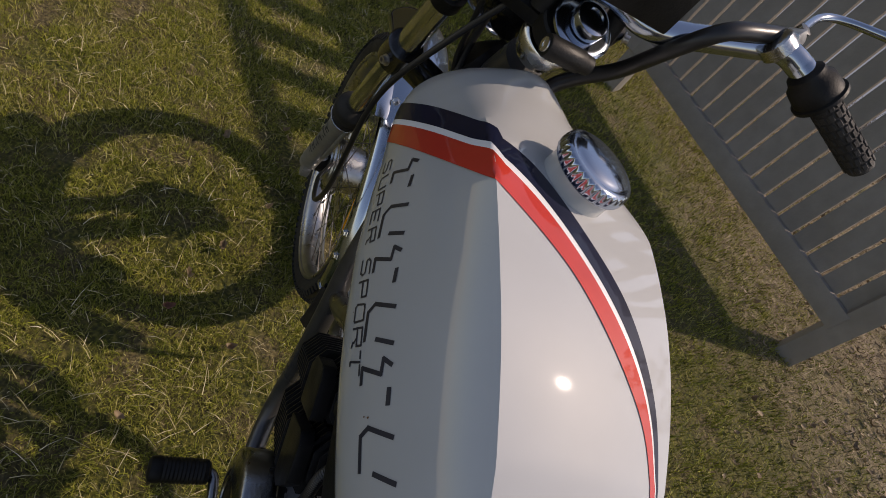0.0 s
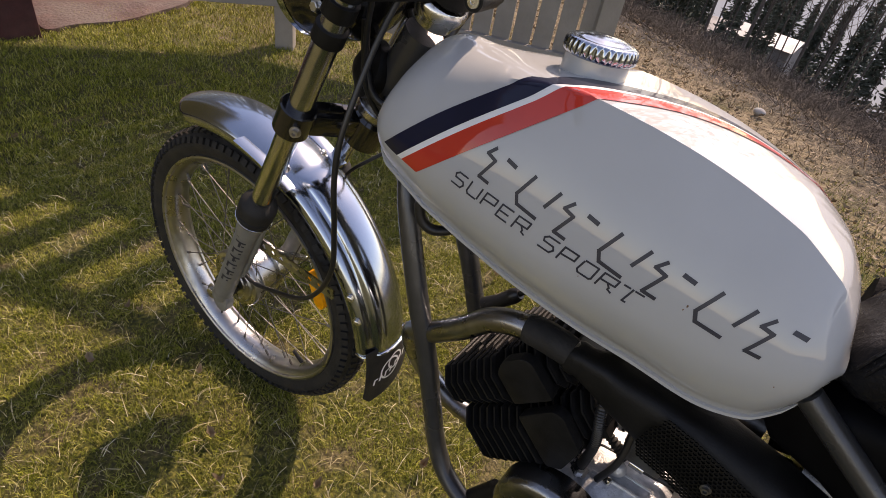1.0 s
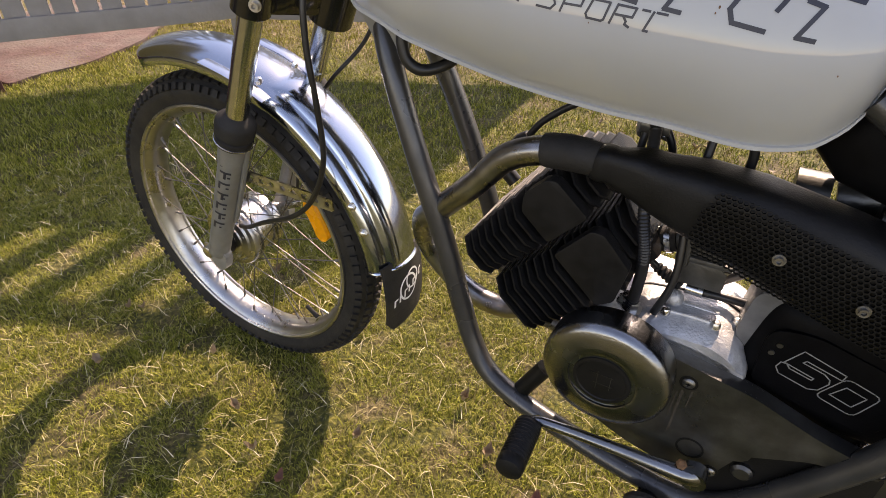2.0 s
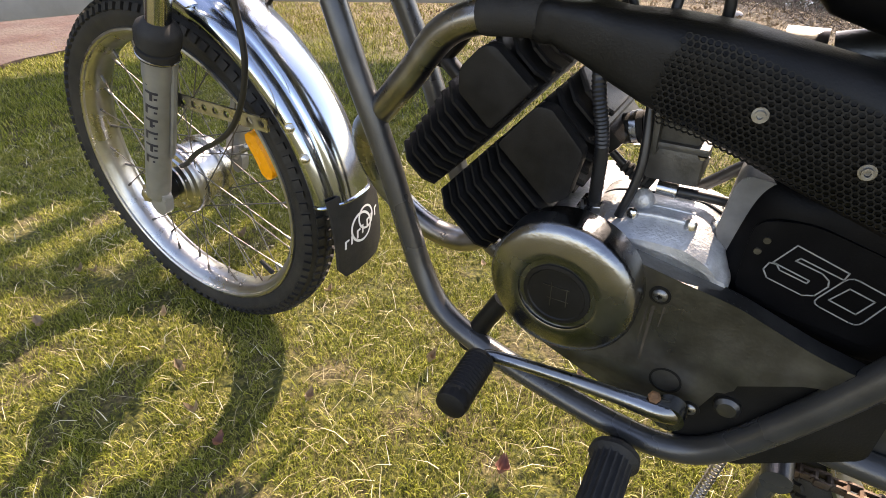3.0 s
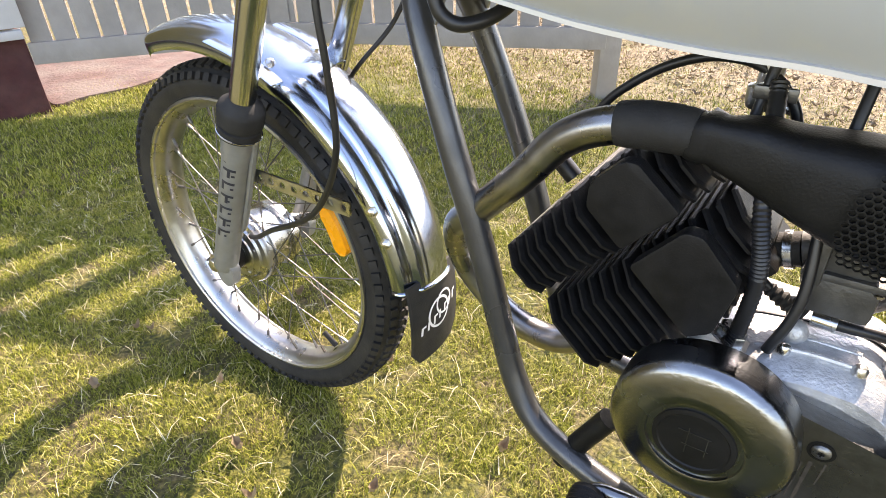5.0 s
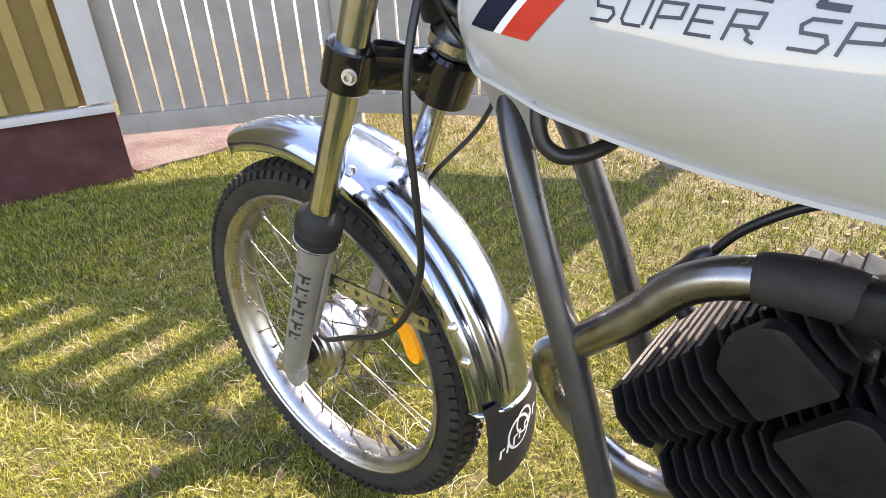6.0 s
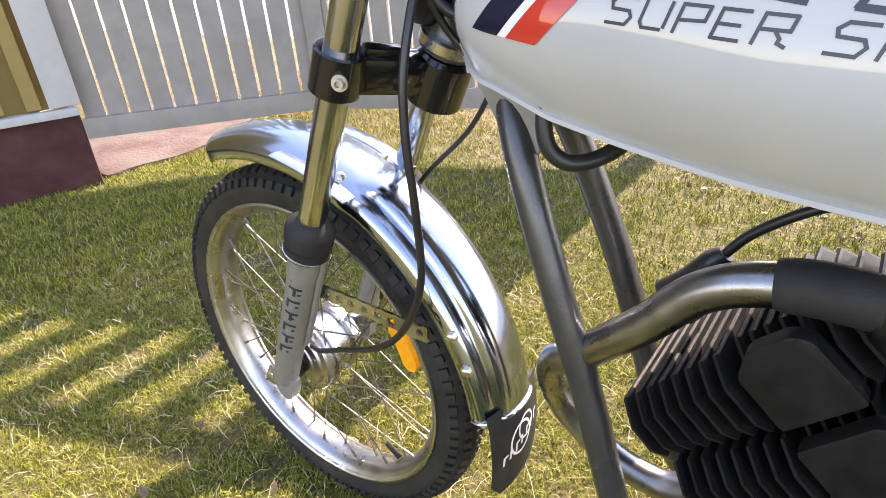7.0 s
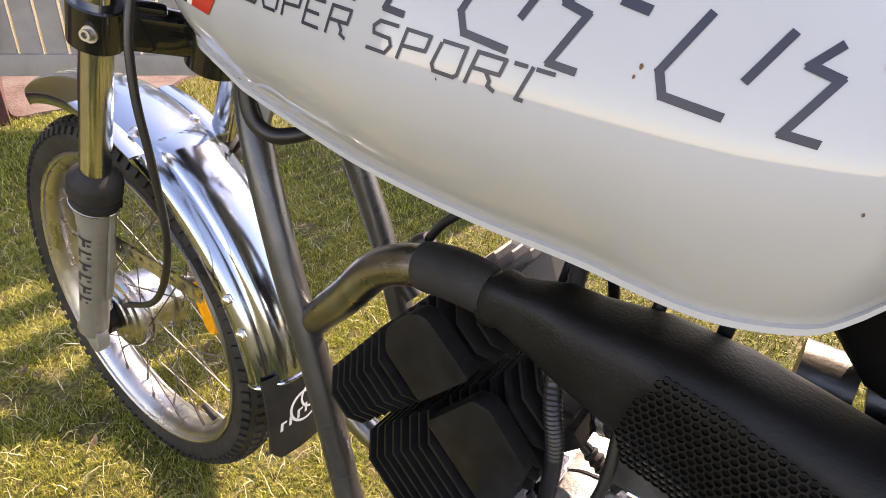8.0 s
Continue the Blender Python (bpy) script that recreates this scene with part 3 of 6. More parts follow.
# front mudguard and flap
bm = bmesh.new()
flange = [(-0.0470, 0.2800), (-0.0478, 0.2880), (-0.0460, 0.2945), (-0.0405, 0.2985), (-0.0345, 0.3008), (-0.0310, 0.3020)] + [(-0.0300 * math.cos(q), 0.3020 + 0.0125 * math.sin(q) ** 0.8) for q in (0.12, 0.3, 0.5, 0.7, 0.9, 1.1, 1.3, 1.45, math.pi / 2)]
outer = flange + [(-s, r) for s, r in flange[-2::-1]]
inner = [(s * 0.97, r - 0.0016) for s, r in reversed(outer)]
GUARD = FW
rings = []
for i in range(97):
    deg = 115.0 - 107.8 * i / 96
    a = radians(deg)
    bead = min(1.0, max(0.0, (61.5 - deg) / 4.0)) ** 0.5  # the raised bead starts behind the fork
    ring = []
    for s, r in outer + inner:
        plain = 0.3065 - 0.0105 * (abs(s) / 0.0405) ** 2.2 if abs(s) < 0.0405 else r - 0.0025
        plain -= 0.0016 if (s, r) in inner else 0
        rr = plain + (r - plain) * bead
        rr -= 0.004 * max(0, (6 - i) / 6) ** 2
        ss = s * (1 - 0.16 * max(0, (8 - i) / 8) ** 2)
        aa = a - 0.11 * (s / 0.05) ** 2 * max(0, (13 - i) / 13)
        ring.append(bm.verts.new(GUARD @ Vector((rr * math.cos(aa), ss, rr * math.sin(aa)))))
    rings.append(ring)
ring_bridge(bm, rings)
mudguard = part("front_mudguard", bm, "chrome", moped, "chromed steel front mudguard with a raised rib", 50)
lip = [GUARD @ Vector(((r + 0.0006) * math.cos(radians(7.2)), s, (r + 0.0006) * math.sin(radians(7.2)))) for s, r in outer]
part("rolled_lip", tube(bmesh.new(), lip, 0.0022, 8, 2), "chrome", mudguard)
for a, s in ((27.4, -0.047), (19.8, -0.047), (65.5, -0.034), (65.5, 0.034)):
    bm = bmesh.new()
    flat = abs(s) < 0.04
    rad, out = (0.2985, 2.2) if flat else (0.2925, 0.3)
    c, n = GUARD @ Vector((rad * math.cos(radians(a)), s * 0.985, rad * math.sin(radians(a)))), GUARD.to_3x3() @ Vector((out * math.cos(radians(a)), math.copysign(1, s), out * math.sin(radians(a)))).normalized()
    hex_bolt(bm, c, n, 0.0046, 0.005)
    part("bolt", bm, "steel_bright", mudguard)
for s in (-1, 1):
    # flat bridge that carries the guard from the fork leg
    bm = bmesh.new()
    pts = [Vector((0.2965 * math.cos(radians(a)), s * w, 0.2965 * math.sin(radians(a)))) for a, w in ((80, 0.050), (72, 0.0500), (66, 0.0495), (60, 0.0485))]
    tube(bm, [GUARD @ p for p in pts], 0.010, 10, 5, flat=0.16, up=GUARD.to_3x3() @ Vector((0, 1, 0)))
    part("guard_bracket", bm, "chrome", mudguard)
bm = bmesh.new()
FLAP0, FLAP1 = 9.0, -13.0
rings = []
for i in range(15):
    a = radians(FLAP0 + (FLAP1 - FLAP0) * i / 14)
    w = 0.047 if i < 13 else 0.047 - 0.006 * (i - 12)
    row = [(s, 0.303 + 0.007 * (1 - (s / 0.047) ** 2) + 0.004 * (i / 14) ** 2) for s in np.linspace(-w, w, 9)]
    row += [(s, r - 0.003) for s, r in reversed(row)]
    rings.append([bm.verts.new(GUARD @ Vector((r * math.cos(a), s, r * math.sin(a)))) for s, r in row])
ring_bridge(bm, rings)
flap = part("mud_flap", bm, "rubber", moped, "black rubber mud flap with a pale round emblem", 50)

# fork
STEER = Vector((0.457, 0, 1)).normalized()
HEAD0, HEAD1 = Vector((0.114, 0.010, 0.621)), Vector((0.214, 0.005, 0.820))
HEAD = (HEAD1 - HEAD0).normalized()


def stem(z):
    """A place on the steering stem's axis at the height z."""
    return HEAD0 + HEAD * ((z - HEAD0.z) / HEAD.z)


for y in (LEFT, RIGHT):
    part("fork_tube", tube(bmesh.new(), [leg(0.40, y), leg(0.793, y)], 0.0137, 28, 0), "fork_chrome", moped, "chromed fork tube with a golden tint")
    bm = lathe(bmesh.new(), [(0, 0.0135), (0.004, 0.0158), (0.02, 0.0160), (0.19, 0.0163), (0.200, 0.0180), (0.222, 0.0180)], leg(0.245, y), STEER, 28)
    lug = rounded([(-0.016, 0.020), (0.014, 0.022), (0.020, 0.004), (0.012, -0.020), (-0.004, -0.026), (-0.015, -0.012)], 0.006)
    prism(bm, lug, leg(0.240, y) + Vector((0.004, -0.007, 0)), (1, 0, 0), (0, 0, 1), (0, 1, 0), 0.014, 0.002)
    tube(bm, [leg(0.445, y) + Vector((0.019, 0.008, 0)), leg(0.43, y) + Vector((0.0185, 0.008, 0)), leg(0.33, y) + Vector((0.018, 0.008, 0)), leg(0.31, y) + Vector((0.013, 0.008, 0))], 0.0042, 8)
    lower = part("fork_leg", bm, "leg_grey", moped, "silver-grey painted lower fork leg with worn dark lettering bars")
    bm = lathe(bmesh.new(), [(0, 0.0190), (0.002, 0.0228), (0.012, 0.0230), (0.0135, 0.0205), (0.0165, 0.0205), (0.018, 0.0246), (0.033, 0.0250), (0.0385, 0.0232), (0.043, 0.0180), (0.047, 0.0140)], leg(0.448, y), STEER, 32)
    part("dust_seal", bm, "rubber", lower, "black rubber dust seal")
    bm = tube(bmesh.new(), [leg(0.4525, y) + Vector((0.0232 * math.cos(t), 0.0232 * math.sin(t), -0.0100 * math.cos(t))) for t in np.linspace(0, 6.1, 30)], 0.0009, 6, 0)
    part("wire_clip", bm, "steel_bright", lower)
    if y == LEFT:
        # worn lettering on the leg: plain dark bars
        for k in range(7):
            bm = bmesh.new()
            c = leg(0.428 - 0.0180 * k, y)
            side = (Vector((0.45, -1, 0)) - STEER * Vector((0.45, -1, 0)).dot(STEER)).normalized()
            across = STEER.cross(side).normalized()
            for w0, w1, h0, h1 in ((-0.0080, 0.0075, 0.0, 0.0036), (-0.0020 if k % 2 else -0.0080, 0.0016 if k % 2 else -0.0044, -0.0095, 0.0), (0.0030 if k % 3 else 0.0010, 0.0068 if k % 3 else 0.0040, -0.0075, -0.0045)):
                rows = [[bm.verts.new(c + STEER * hz + (side * math.cos(sx / 0.0163) + across * math.sin(sx / 0.0163)) * 0.01672) for sx in np.linspace(w0, w1, 7)] for hz in (h0, h1)]
                for q in range(6):
                    bm.faces.new((rows[0][q], rows[0][q + 1], rows[1][q + 1], rows[1][q]))
            part("mark_bar", bm, "decal_black", lower, smooth=0)

# lower fork bridge: two clamps, straight cast arms and the stem's foot
bm = bmesh.new()
ARMT = Matrix((STEER.cross(Vector((0, 1, 0))).normalized(), Vector((0, 1, 0)), STEER)).transposed()
foot = stem(0.618)
for y in (LEFT, RIGHT):
    lathe(bm, [(-0.0185, 0.0195), (-0.017, 0.0212), (0.017, 0.0212), (0.0185, 0.0195)], leg(0.632, y), STEER, 28)
    a, b = leg(0.632, y), foot.copy()
    d = (b - a)
    L = d.length
    d.normalize()
    upv = (STEER - d * STEER.dot(d)).normalized()
    m = Matrix((d, upv.cross(d), upv)).transposed()
    box(bm, a + d * L * 0.5, (L - 0.02, 0.026, 0.032), 0.005, m)
    box(bm, a + d * L * 0.38 + upv * 0.017, (L * 0.35, 0.014, 0.010), 0.003, m)
lathe(bm, [(-0.028, 0.0225), (-0.026, 0.0255), (0.014, 0.0255), (0.018, 0.022)], foot, HEAD, 32)
lower_bridge = part("lower_fork_bridge", bm, "black_gloss", moped, "gloss black cast lower fork bridge")
for y, sg in ((LEFT, -1), (RIGHT, 1)):
    bm = bmesh.new()
    socket_bolt(bm, leg(0.630, y) + Vector((0.017, sg * 0.014, -0.004)), (0.55, sg, 0), 0.0044, 0.007)
    part("clamp_bolt", bm, "steel", lower_bridge)
bm = lathe(bmesh.new(), [(-0.002, 0.024), (0.0, 0.0262), (0.012, 0.0262), (0.015, 0.0235), (0.020, 0.0225), (0.12, 0.0210)], stem(0.638), HEAD, 32)
part("head_tube", bm, "frame_grey", moped, "grey steel steering head")
bm = lathe(bmesh.new(), [(-0.001, 0.0255), (0.001, 0.0272), (0.009, 0.0272), (0.011, 0.025)], stem(0.640), HEAD, 32)
part("bearing_cup", bm, "steel_bright", moped)
bm = lathe(bmesh.new(), [(-0.016, 0.0212), (-0.010, 0.0225), (-0.003, 0.0262), (0.003, 0.0275), (0.008, 0.0272), (0.011, 0.0245)], stem(0.774), HEAD, 36)
part("bearing_cup", bm, "steel_bright", moped, "bright steel upper bearing cup")
# upper fork bridge
bm = bmesh.new()
top = stem(0.797)
for y in (LEFT, RIGHT):
    lathe(bm, [(-0.010, 0.0150), (-0.008, 0.0168), (0.007, 0.0168), (0.009, 0.0150)], leg(0.790, y), STEER, 28)
    a = leg(0.790, y)
    d = top - a
    L = d.length
    d.normalize()
    upv = (STEER - d * STEER.dot(d)).normalized()
    box(bm, a + d * L * 0.5, (L - 0.014, 0.030, 0.016), 0.004, Matrix((d, upv.cross(d), upv)).transposed())
lathe(bm, [(-0.010, 0.025), (0.008, 0.026), (0.010, 0.024)], top, HEAD, 32)
upper_bridge = part("upper_fork_bridge", bm, "black_matt", moped, "black upper fork bridge")
for y, sg in ((LEFT, -1), (RIGHT, 1)):
    bm = bmesh.new()
    socket_bolt(bm, leg(0.794, y) + Vector((0.012, sg * 0.013, 0)), (0.5, sg, 0.25), 0.0044, 0.006)
    part("clamp_bolt", bm, "steel", upper_bridge)
bm = lathe(bmesh.new(), [(0.0, 0.026), (0.002, 0.0285), (0.005, 0.0285), (0.007, 0.026), (0.007, 0.022)], stem(0.807) + Vector((0.004, 0.008, 0)), HEAD, 36)
part("stem_washer", bm, "chrome", moped)
bm = lathe(bmesh.new(), [(0.0, 0.0150), (0.0005, 0.0162), (0.008, 0.0162), (0.0105, 0.0150), (0.0120, 0.0115), (0.0120, 0.0085), (0.0100, 0.0080), (0.0100, 0.0002)], stem(0.814) + Vector((0.004, 0.008, 0)), HEAD, 28)
part("stem_nut", bm, "chrome", moped, "chromed round steering stem cap nut", 30)

# headlamp
LAMP = Vector((0.128, 0.012, 0.777))
bm = lathe(bmesh.new(), [(-0.005, 0.012), (0.0, 0.03), (0.012, 0.050), (0.03, 0.063), (0.05, 0.069), (0.072, 0.070), (0.077, 0.074), (0.088, 0.074)], LAMP, (-1, 0, -0.05), 44)
lamp = part("headlamp", bm, "black_gloss", moped, "round black headlamp bowl")
bm = lathe(bmesh.new(), [(0, 0.0745), (0.006, 0.0765), (0.012, 0.074), (0.012, 0.066), (0.008, 0.065)], LAMP + Vector((-0.088, 0, -0.0044)), (-1, 0, -0.05), 44, False)
part("lamp_rim", bm, "chrome", lamp)
bm = lathe(bmesh.new(), [(0, 0.067), (0.008, 0.057), (0.012, 0.03), (0.013, 0.002)], LAMP + Vector((-0.091, 0, -0.0046)), (-1, 0, -0.05), 44)
part("lens", bm, "glass_dark", lamp)
for y, sg in ((LEFT, -1), (RIGHT, 1)):
    bm = bmesh.new()
    for z in (0.740, 0.768):
        lathe(bm, [(-0.0095, 0.0152), (-0.0085, 0.0168), (0.0085, 0.0168), (0.0095, 0.0152)], leg(z, y), STEER, 24)
    inn = y - sg * 0.012
    tube(bm, [leg(0.768, inn) + Vector((-0.008, 0, 0)), (0.095, inn, 0.768), (0.078, inn, 0.768)], 0.009, 10, 3, flat=0.3, up=(0, 1, 0))
    tube(bm, [leg(0.740, inn) + Vector((-0.008, 0, 0)), (0.105, inn, 0.748), (0.090, inn, 0.756)], 0.008, 10, 3, flat=0.3, up=(0, 1, 0))
    ear = part("headlamp_bracket", bm, "black_matt", moped, "black headlamp bracket clamped to the fork tube")
    for p in ((0.078, 0.772), (0.095, 0.757)):
        bm = bmesh.new()
        hex_bolt(bm, Vector((p[0], inn + sg * 0.003, p[1])), (0, sg, 0), 0.0055, 0.007)
        part("bracket_bolt", bm, "steel_bright", ear)

# handlebar
bm = tube(bmesh.new(), [(0.300, -0.315, 0.895), (0.272, -0.215, 0.937), (0.258, -0.19, 0.937), (0.228, -0.13, 0.888), (0.206, -0.060, 0.834), (0.192, -0.02, 0.837), (0.192, 0.03, 0.837), (0.210, 0.068, 0.836), (0.218, 0.14, 0.863), (0.222, 0.172, 0.876), (0.231, 0.190, 0.876), (0.244, 0.208, 0.871), (0.274, 0.288, 0.847)], 0.0112, 18, 8)
handlebar = part("handlebar", bm, "chrome", moped, "chromed raised handlebar")
for sg in (-1, 1):
    a, b = (Vector((0.249, 0.219, 0.868)), Vector((0.275, 0.290, 0.8465))) if sg > 0 else (Vector((0.275, -0.226, 0.935)), Vector((0.302, -0.324, 0.893)))
    d = (b - a).normalized()
    e1 = d.orthogonal().normalized()
    e2 = d.cross(e1)
    L = 0.086
    bm = lathe(bmesh.new(), [(0, 0.0110), (0.002, 0.0122), (L - 0.006, 0.0122), (L - 0.001, 0.0112), (L, 0.008), (L, 0.0005)], a, d, 28)
    # raised lozenges in a twisted pattern, part of the moulded rubber
    for row in range(9):
        for k in range(12):
            ang = 2 * math.pi * (k + 0.5 * (row % 2)) / 12
            radial, around = e1 * math.cos(ang) + e2 * math.sin(ang), e2 * math.cos(ang) - e1 * math.sin(ang)
            c = a + d * (0.007 + 0.0088 * row) + radial * 0.0122
            box(bm, c, (0.0046, 0.0070, 0.0020), 0.0006, Matrix((around, d, radial)).transposed(), 1)
    part("grip", bm, "rubber", handlebar, "knobbly black rubber grip")
    bm = lathe(bmesh.new(), [(0, 0.0122), (0.002, 0.0150), (0.008, 0.0160), (0.012, 0.0195), (0.024, 0.0205), (0.027, 0.0205), (0.028, 0.0228), (0.031, 0.0228), (0.032, 0.0195), (0.034, 0.0130)], a - d * 0.030, d, 32)
    part("control_housing", bm, "black_matt", handlebar, "black control drum beside the grip")
    bm = lathe(bmesh.new(), [(0, 0.0125), (0.0015, 0.0145), (0.0125, 0.0145), (0.014, 0.0125)], a - d * 0.070 + (Vector((0.002, -0.004, -0.006)) if sg > 0 else Vector((0, 0, 0))), d, 24)
    P = Vector((0.191, 0.200, 0.884)) if sg > 0 else a - d * 0.060 + Vector((-0.030, 0, 0.006))
    Q = a - d * 0.063
    q = (P - Q).normalized()
    box(bm, Q.lerp(P, 0.5), ((P - Q).length, 0.018, 0.013), 0.003, Matrix((q, q.orthogonal().normalized(), q.cross(q.orthogonal().normalized()))).transposed())
    perch = part("lever_perch", bm, "alu", handlebar, "cast lever bracket clamped to the bar")
    bm = lathe(bmesh.new(), [(-0.010, 0.004), (-0.009, 0.0065), (0.009, 0.0065), (0.010, 0.004)], P, (0.2, 0.1, 1), 16)
    part("pivot_bolt", bm, "bolt_dark", perch)
    lever = [P, Vector((0.156, 0.236, 0.898)), Vector((0.154, 0.266, 0.908)), Vector((0.187, 0.302, 0.924))] if sg > 0 else [P, a - d * 0.02 + Vector((-0.055, -0.005, 0.006)), a + d * 0.05 + Vector((-0.062, 0, 0.004)), a + d * 0.12 + Vector((-0.06, 0, 0))]
    tube(bm := bmesh.new(), lever, [0.0050, 0.0042, 0.0040, 0.0045], 10)
    part("brake_lever" if sg > 0 else "clutch_lever", bm, "chrome", handlebar, "polished control lever")
bm = box(bmesh.new(), (0.190, 0.010, 0.874), (0.100, 0.105, 0.050), 0.003, Matrix.Rotation(radians(6), 3, "Y"))
box(bm, (0.150, 0.010, 0.862), (0.05, 0.085, 0.045), 0.008, Matrix.Rotation(radians(6), 3, "Y"))
instrument = part("instrument_box", bm, "black_matt", moped, "black speedometer housing with folded underside", 30)
for y in (-0.02, 0.045):
    bm = tube(bmesh.new(), [(0.192, y, 0.855), (0.192, y, 0.835), (0.196, y, 0.80)], 0.010, 12, 3)
    part("riser_clamp", bm, "black_matt", instrument)
bm = lathe(bmesh.new(), [(0, 0.0092), (0.002, 0.0098), (0.036, 0.0098), (0.038, 0.0085), (0.046, 0.008)], (0.243, -0.020, 0.797), (-0.08, 1, -0.04), 28)
switch = part("ignition_switch", bm, "black_matt", moped, "black ignition lock with a steel face")
bm = lathe(bmesh.new(), [(0, 0.0062), (0.0012, 0.0060), (0.0012, 0.003), (0.0005, 0.0025)], (0.2432, -0.0203, 0.797), (0.08, -1, 0.04), 20)
part("lock_face", bm, "steel_bright", switch)

# cables
bm = tube(bmesh.new(), [(0.214, 0.172, 0.884), (0.226, 0.14, 0.880), (0.234, 0.105, 0.868), (0.225, 0.085, 0.832), (0.195, 0.082, 0.785), (0.178, 0.062, 0.750), (0.178, 0.045, 0.725), (0.20, 0.035, 0.69), (0.27, 0.03, 0.66), (0.36, 0.02, 0.60)], 0.0076, 12)
part("cable_loom", bm, "cable", moped, "thick black control cable")
for k, (pts, r) in enumerate((
        ([(0.16, -0.055, 0.795), (0.145, -0.045, 0.74), (0.138, -0.035, 0.69), (0.15, -0.02, 0.65), (0.19, -0.01, 0.62)], 0.0030),
        ([(0.175, 0.03, 0.80), (0.150, 0.02, 0.74), (0.140, 0.0, 0.69), (0.16, -0.015, 0.655), (0.21, -0.02, 0.62)], 0.0036),
        ([(0.13, -0.03, 0.75), (0.135, -0.03, 0.70), (0.150, -0.025, 0.67), (0.19, -0.01, 0.66)], 0.0045),
        ([(0.13, 0.04, 0.75), (0.145, 0.045, 0.71), (0.165, 0.04, 0.685), (0.20, 0.03, 0.66)], 0.0040))):
    part("cable", tube(bmesh.new(), pts, r, 10), "cable", moped)
bm = bmesh.new()
lathe(bm, [(-0.016, 0.012), (-0.014, 0.028), (-0.006, 0.033), (0.004, 0.033), (0.008, 0.026), (0.014, 0.016), (0.018, 0.008)], (0.118, -0.004, 0.690), (-0.5, -0.75, 0.3), 28)
part("horn", bm, "black_matt", moped, "small black horn in front of the steering head")
bm = tube(bmesh.new(), [(0.178, -0.03, 0.80), (0.164, -0.055, 0.735), (0.158, -0.086, 0.655), (0.157, -0.094, 0.60), (0.158, -0.092, 0.538), (0.155, -0.090, 0.475), (0.130, -0.088, 0.420), (0.088, -0.083, 0.378), (0.010, -0.070, 0.335), (-0.045, -0.052, 0.300), (-0.085, -0.036, 0.280)], 0.0033, 10)
part("speedometer_cable", bm, "cable", moped)
bm = tube(bmesh.new(), [(0.15, 0.06, 0.72), (0.13, 0.075, 0.62), (0.09, 0.085, 0.55), (0.02, 0.08, 0.48), (-0.03, 0.07, 0.40), (-0.05, 0.06, 0.31)], 0.0028, 8)
part("brake_cable", bm, "cable", moped)

# perforated stay, reflector
bm = bmesh.new()
a, b = Vector((-0.040, -0.054, 0.392)), Vector((0.122, -0.050, 0.384))
d = (b - a).normalized()
up = Vector((0, 0, 1))
up = (up - d * up.dot(d)).normalized()
w = d.cross(up)
L = (b - a).length
n = 9
for i in range(n):
    c = a + d * (L * (i + 0.5) / n)
    sec = L / n / 2
    ringv, sq = [], []
    for k in range(16):
        t = 2 * math.pi * k / 16
        ringv.append((0.0045 * math.cos(t), 0.0045 * math.sin(t)))
        q = max(abs(math.cos(t)), abs(math.sin(t)))
        sq.append((sec * math.cos(t) / q, 0.0085 * math.sin(t) / q))
    for face in (0.0015, -0.0015):
        vi = [bm.verts.new(c + d * x + up * y + w * face) for x, y in ringv]
        vo = [bm.verts.new(c + d * x + up * y + w * face) for x, y in sq]
        for k in range(16):
            bm.faces.new((vi[k], vi[(k + 1) % 16], vo[(k + 1) % 16], vo[k]))
bmesh.ops.remove_doubles(bm, verts=bm.verts, dist=1e-6)
part("mudguard_stay", bm, "alu", moped, "drilled aluminium mudguard stay", 30)
bm = bmesh.new()
rings = []
for k in range(15):
    t = k / 14
    a, w = radians(11.5 + 21.0 * t), 0.013 * min(1.0, 6 * t + 0.35, 6 * (1 - t) + 0.35)
    rings.append([bm.verts.new(FW @ Vector(((0.180 + u) * math.cos(a), v, (0.180 + u) * math.sin(a)))) for u, v in ((-w, -0.014), (-w * 0.8, -0.0185), (w * 0.8, -0.0185), (w, -0.014), (w * 0.9, -0.006), (-w * 0.9, -0.006))])
ring_bridge(bm, rings)
part("reflector", bm, "amber", front_wheel, "amber spoke reflector clipped inside the rim", 30)

# frame
bm = bmesh.new()
DOWN = [(0.190, -0.012, 0.64), (0.217, -0.040, 0.58), (0.256, -0.053, 0.479), (0.287, -0.055, 0.391), (0.311, -0.057, 0.31), (0.328, -0.060, 0.262), (0.354, -0.066, 0.226), (0.400, -0.074, 0.207), (0.480, -0.081, 0.191), (0.546, -0.084, 0.180), (0.600, -0.085, 0.178), (0.642, -0.085, 0.200), (0.688, -0.085, 0.268), (0.733, -0.083, 0.352), (0.752, -0.075, 0.41), (0.80, -0.07, 0.50), (0.88, -0.07, 0.60)]
for sg in (1, -1):
    bm = tube(bmesh.new(), [(x, y * sg, z) for x, y, z in DOWN], 0.0124, 18, 7)
    part("frame_tube", bm, "frame_grey", moped, "dark grey painted steel frame tube")
bm = tube(bmesh.new(), [(0.20, 0.012, 0.70), (0.30, 0.0, 0.69), (0.45, 0.0, 0.67), (0.60, 0.0, 0.635), (0.70, 0, 0.60), (0.76, 0, 0.50), (0.76, 0, 0.35)], 0.018, 18, 6)
part("top_tube", bm, "frame_grey", moped)
for sg in (1, -1):
    part("seat_stay", tube(bmesh.new(), [(0.62, sg * 0.05, 0.615), (0.72, sg * 0.06, 0.55), (0.80, sg * 0.065, 0.50)], 0.011, 14, 4), "frame_grey", moped)
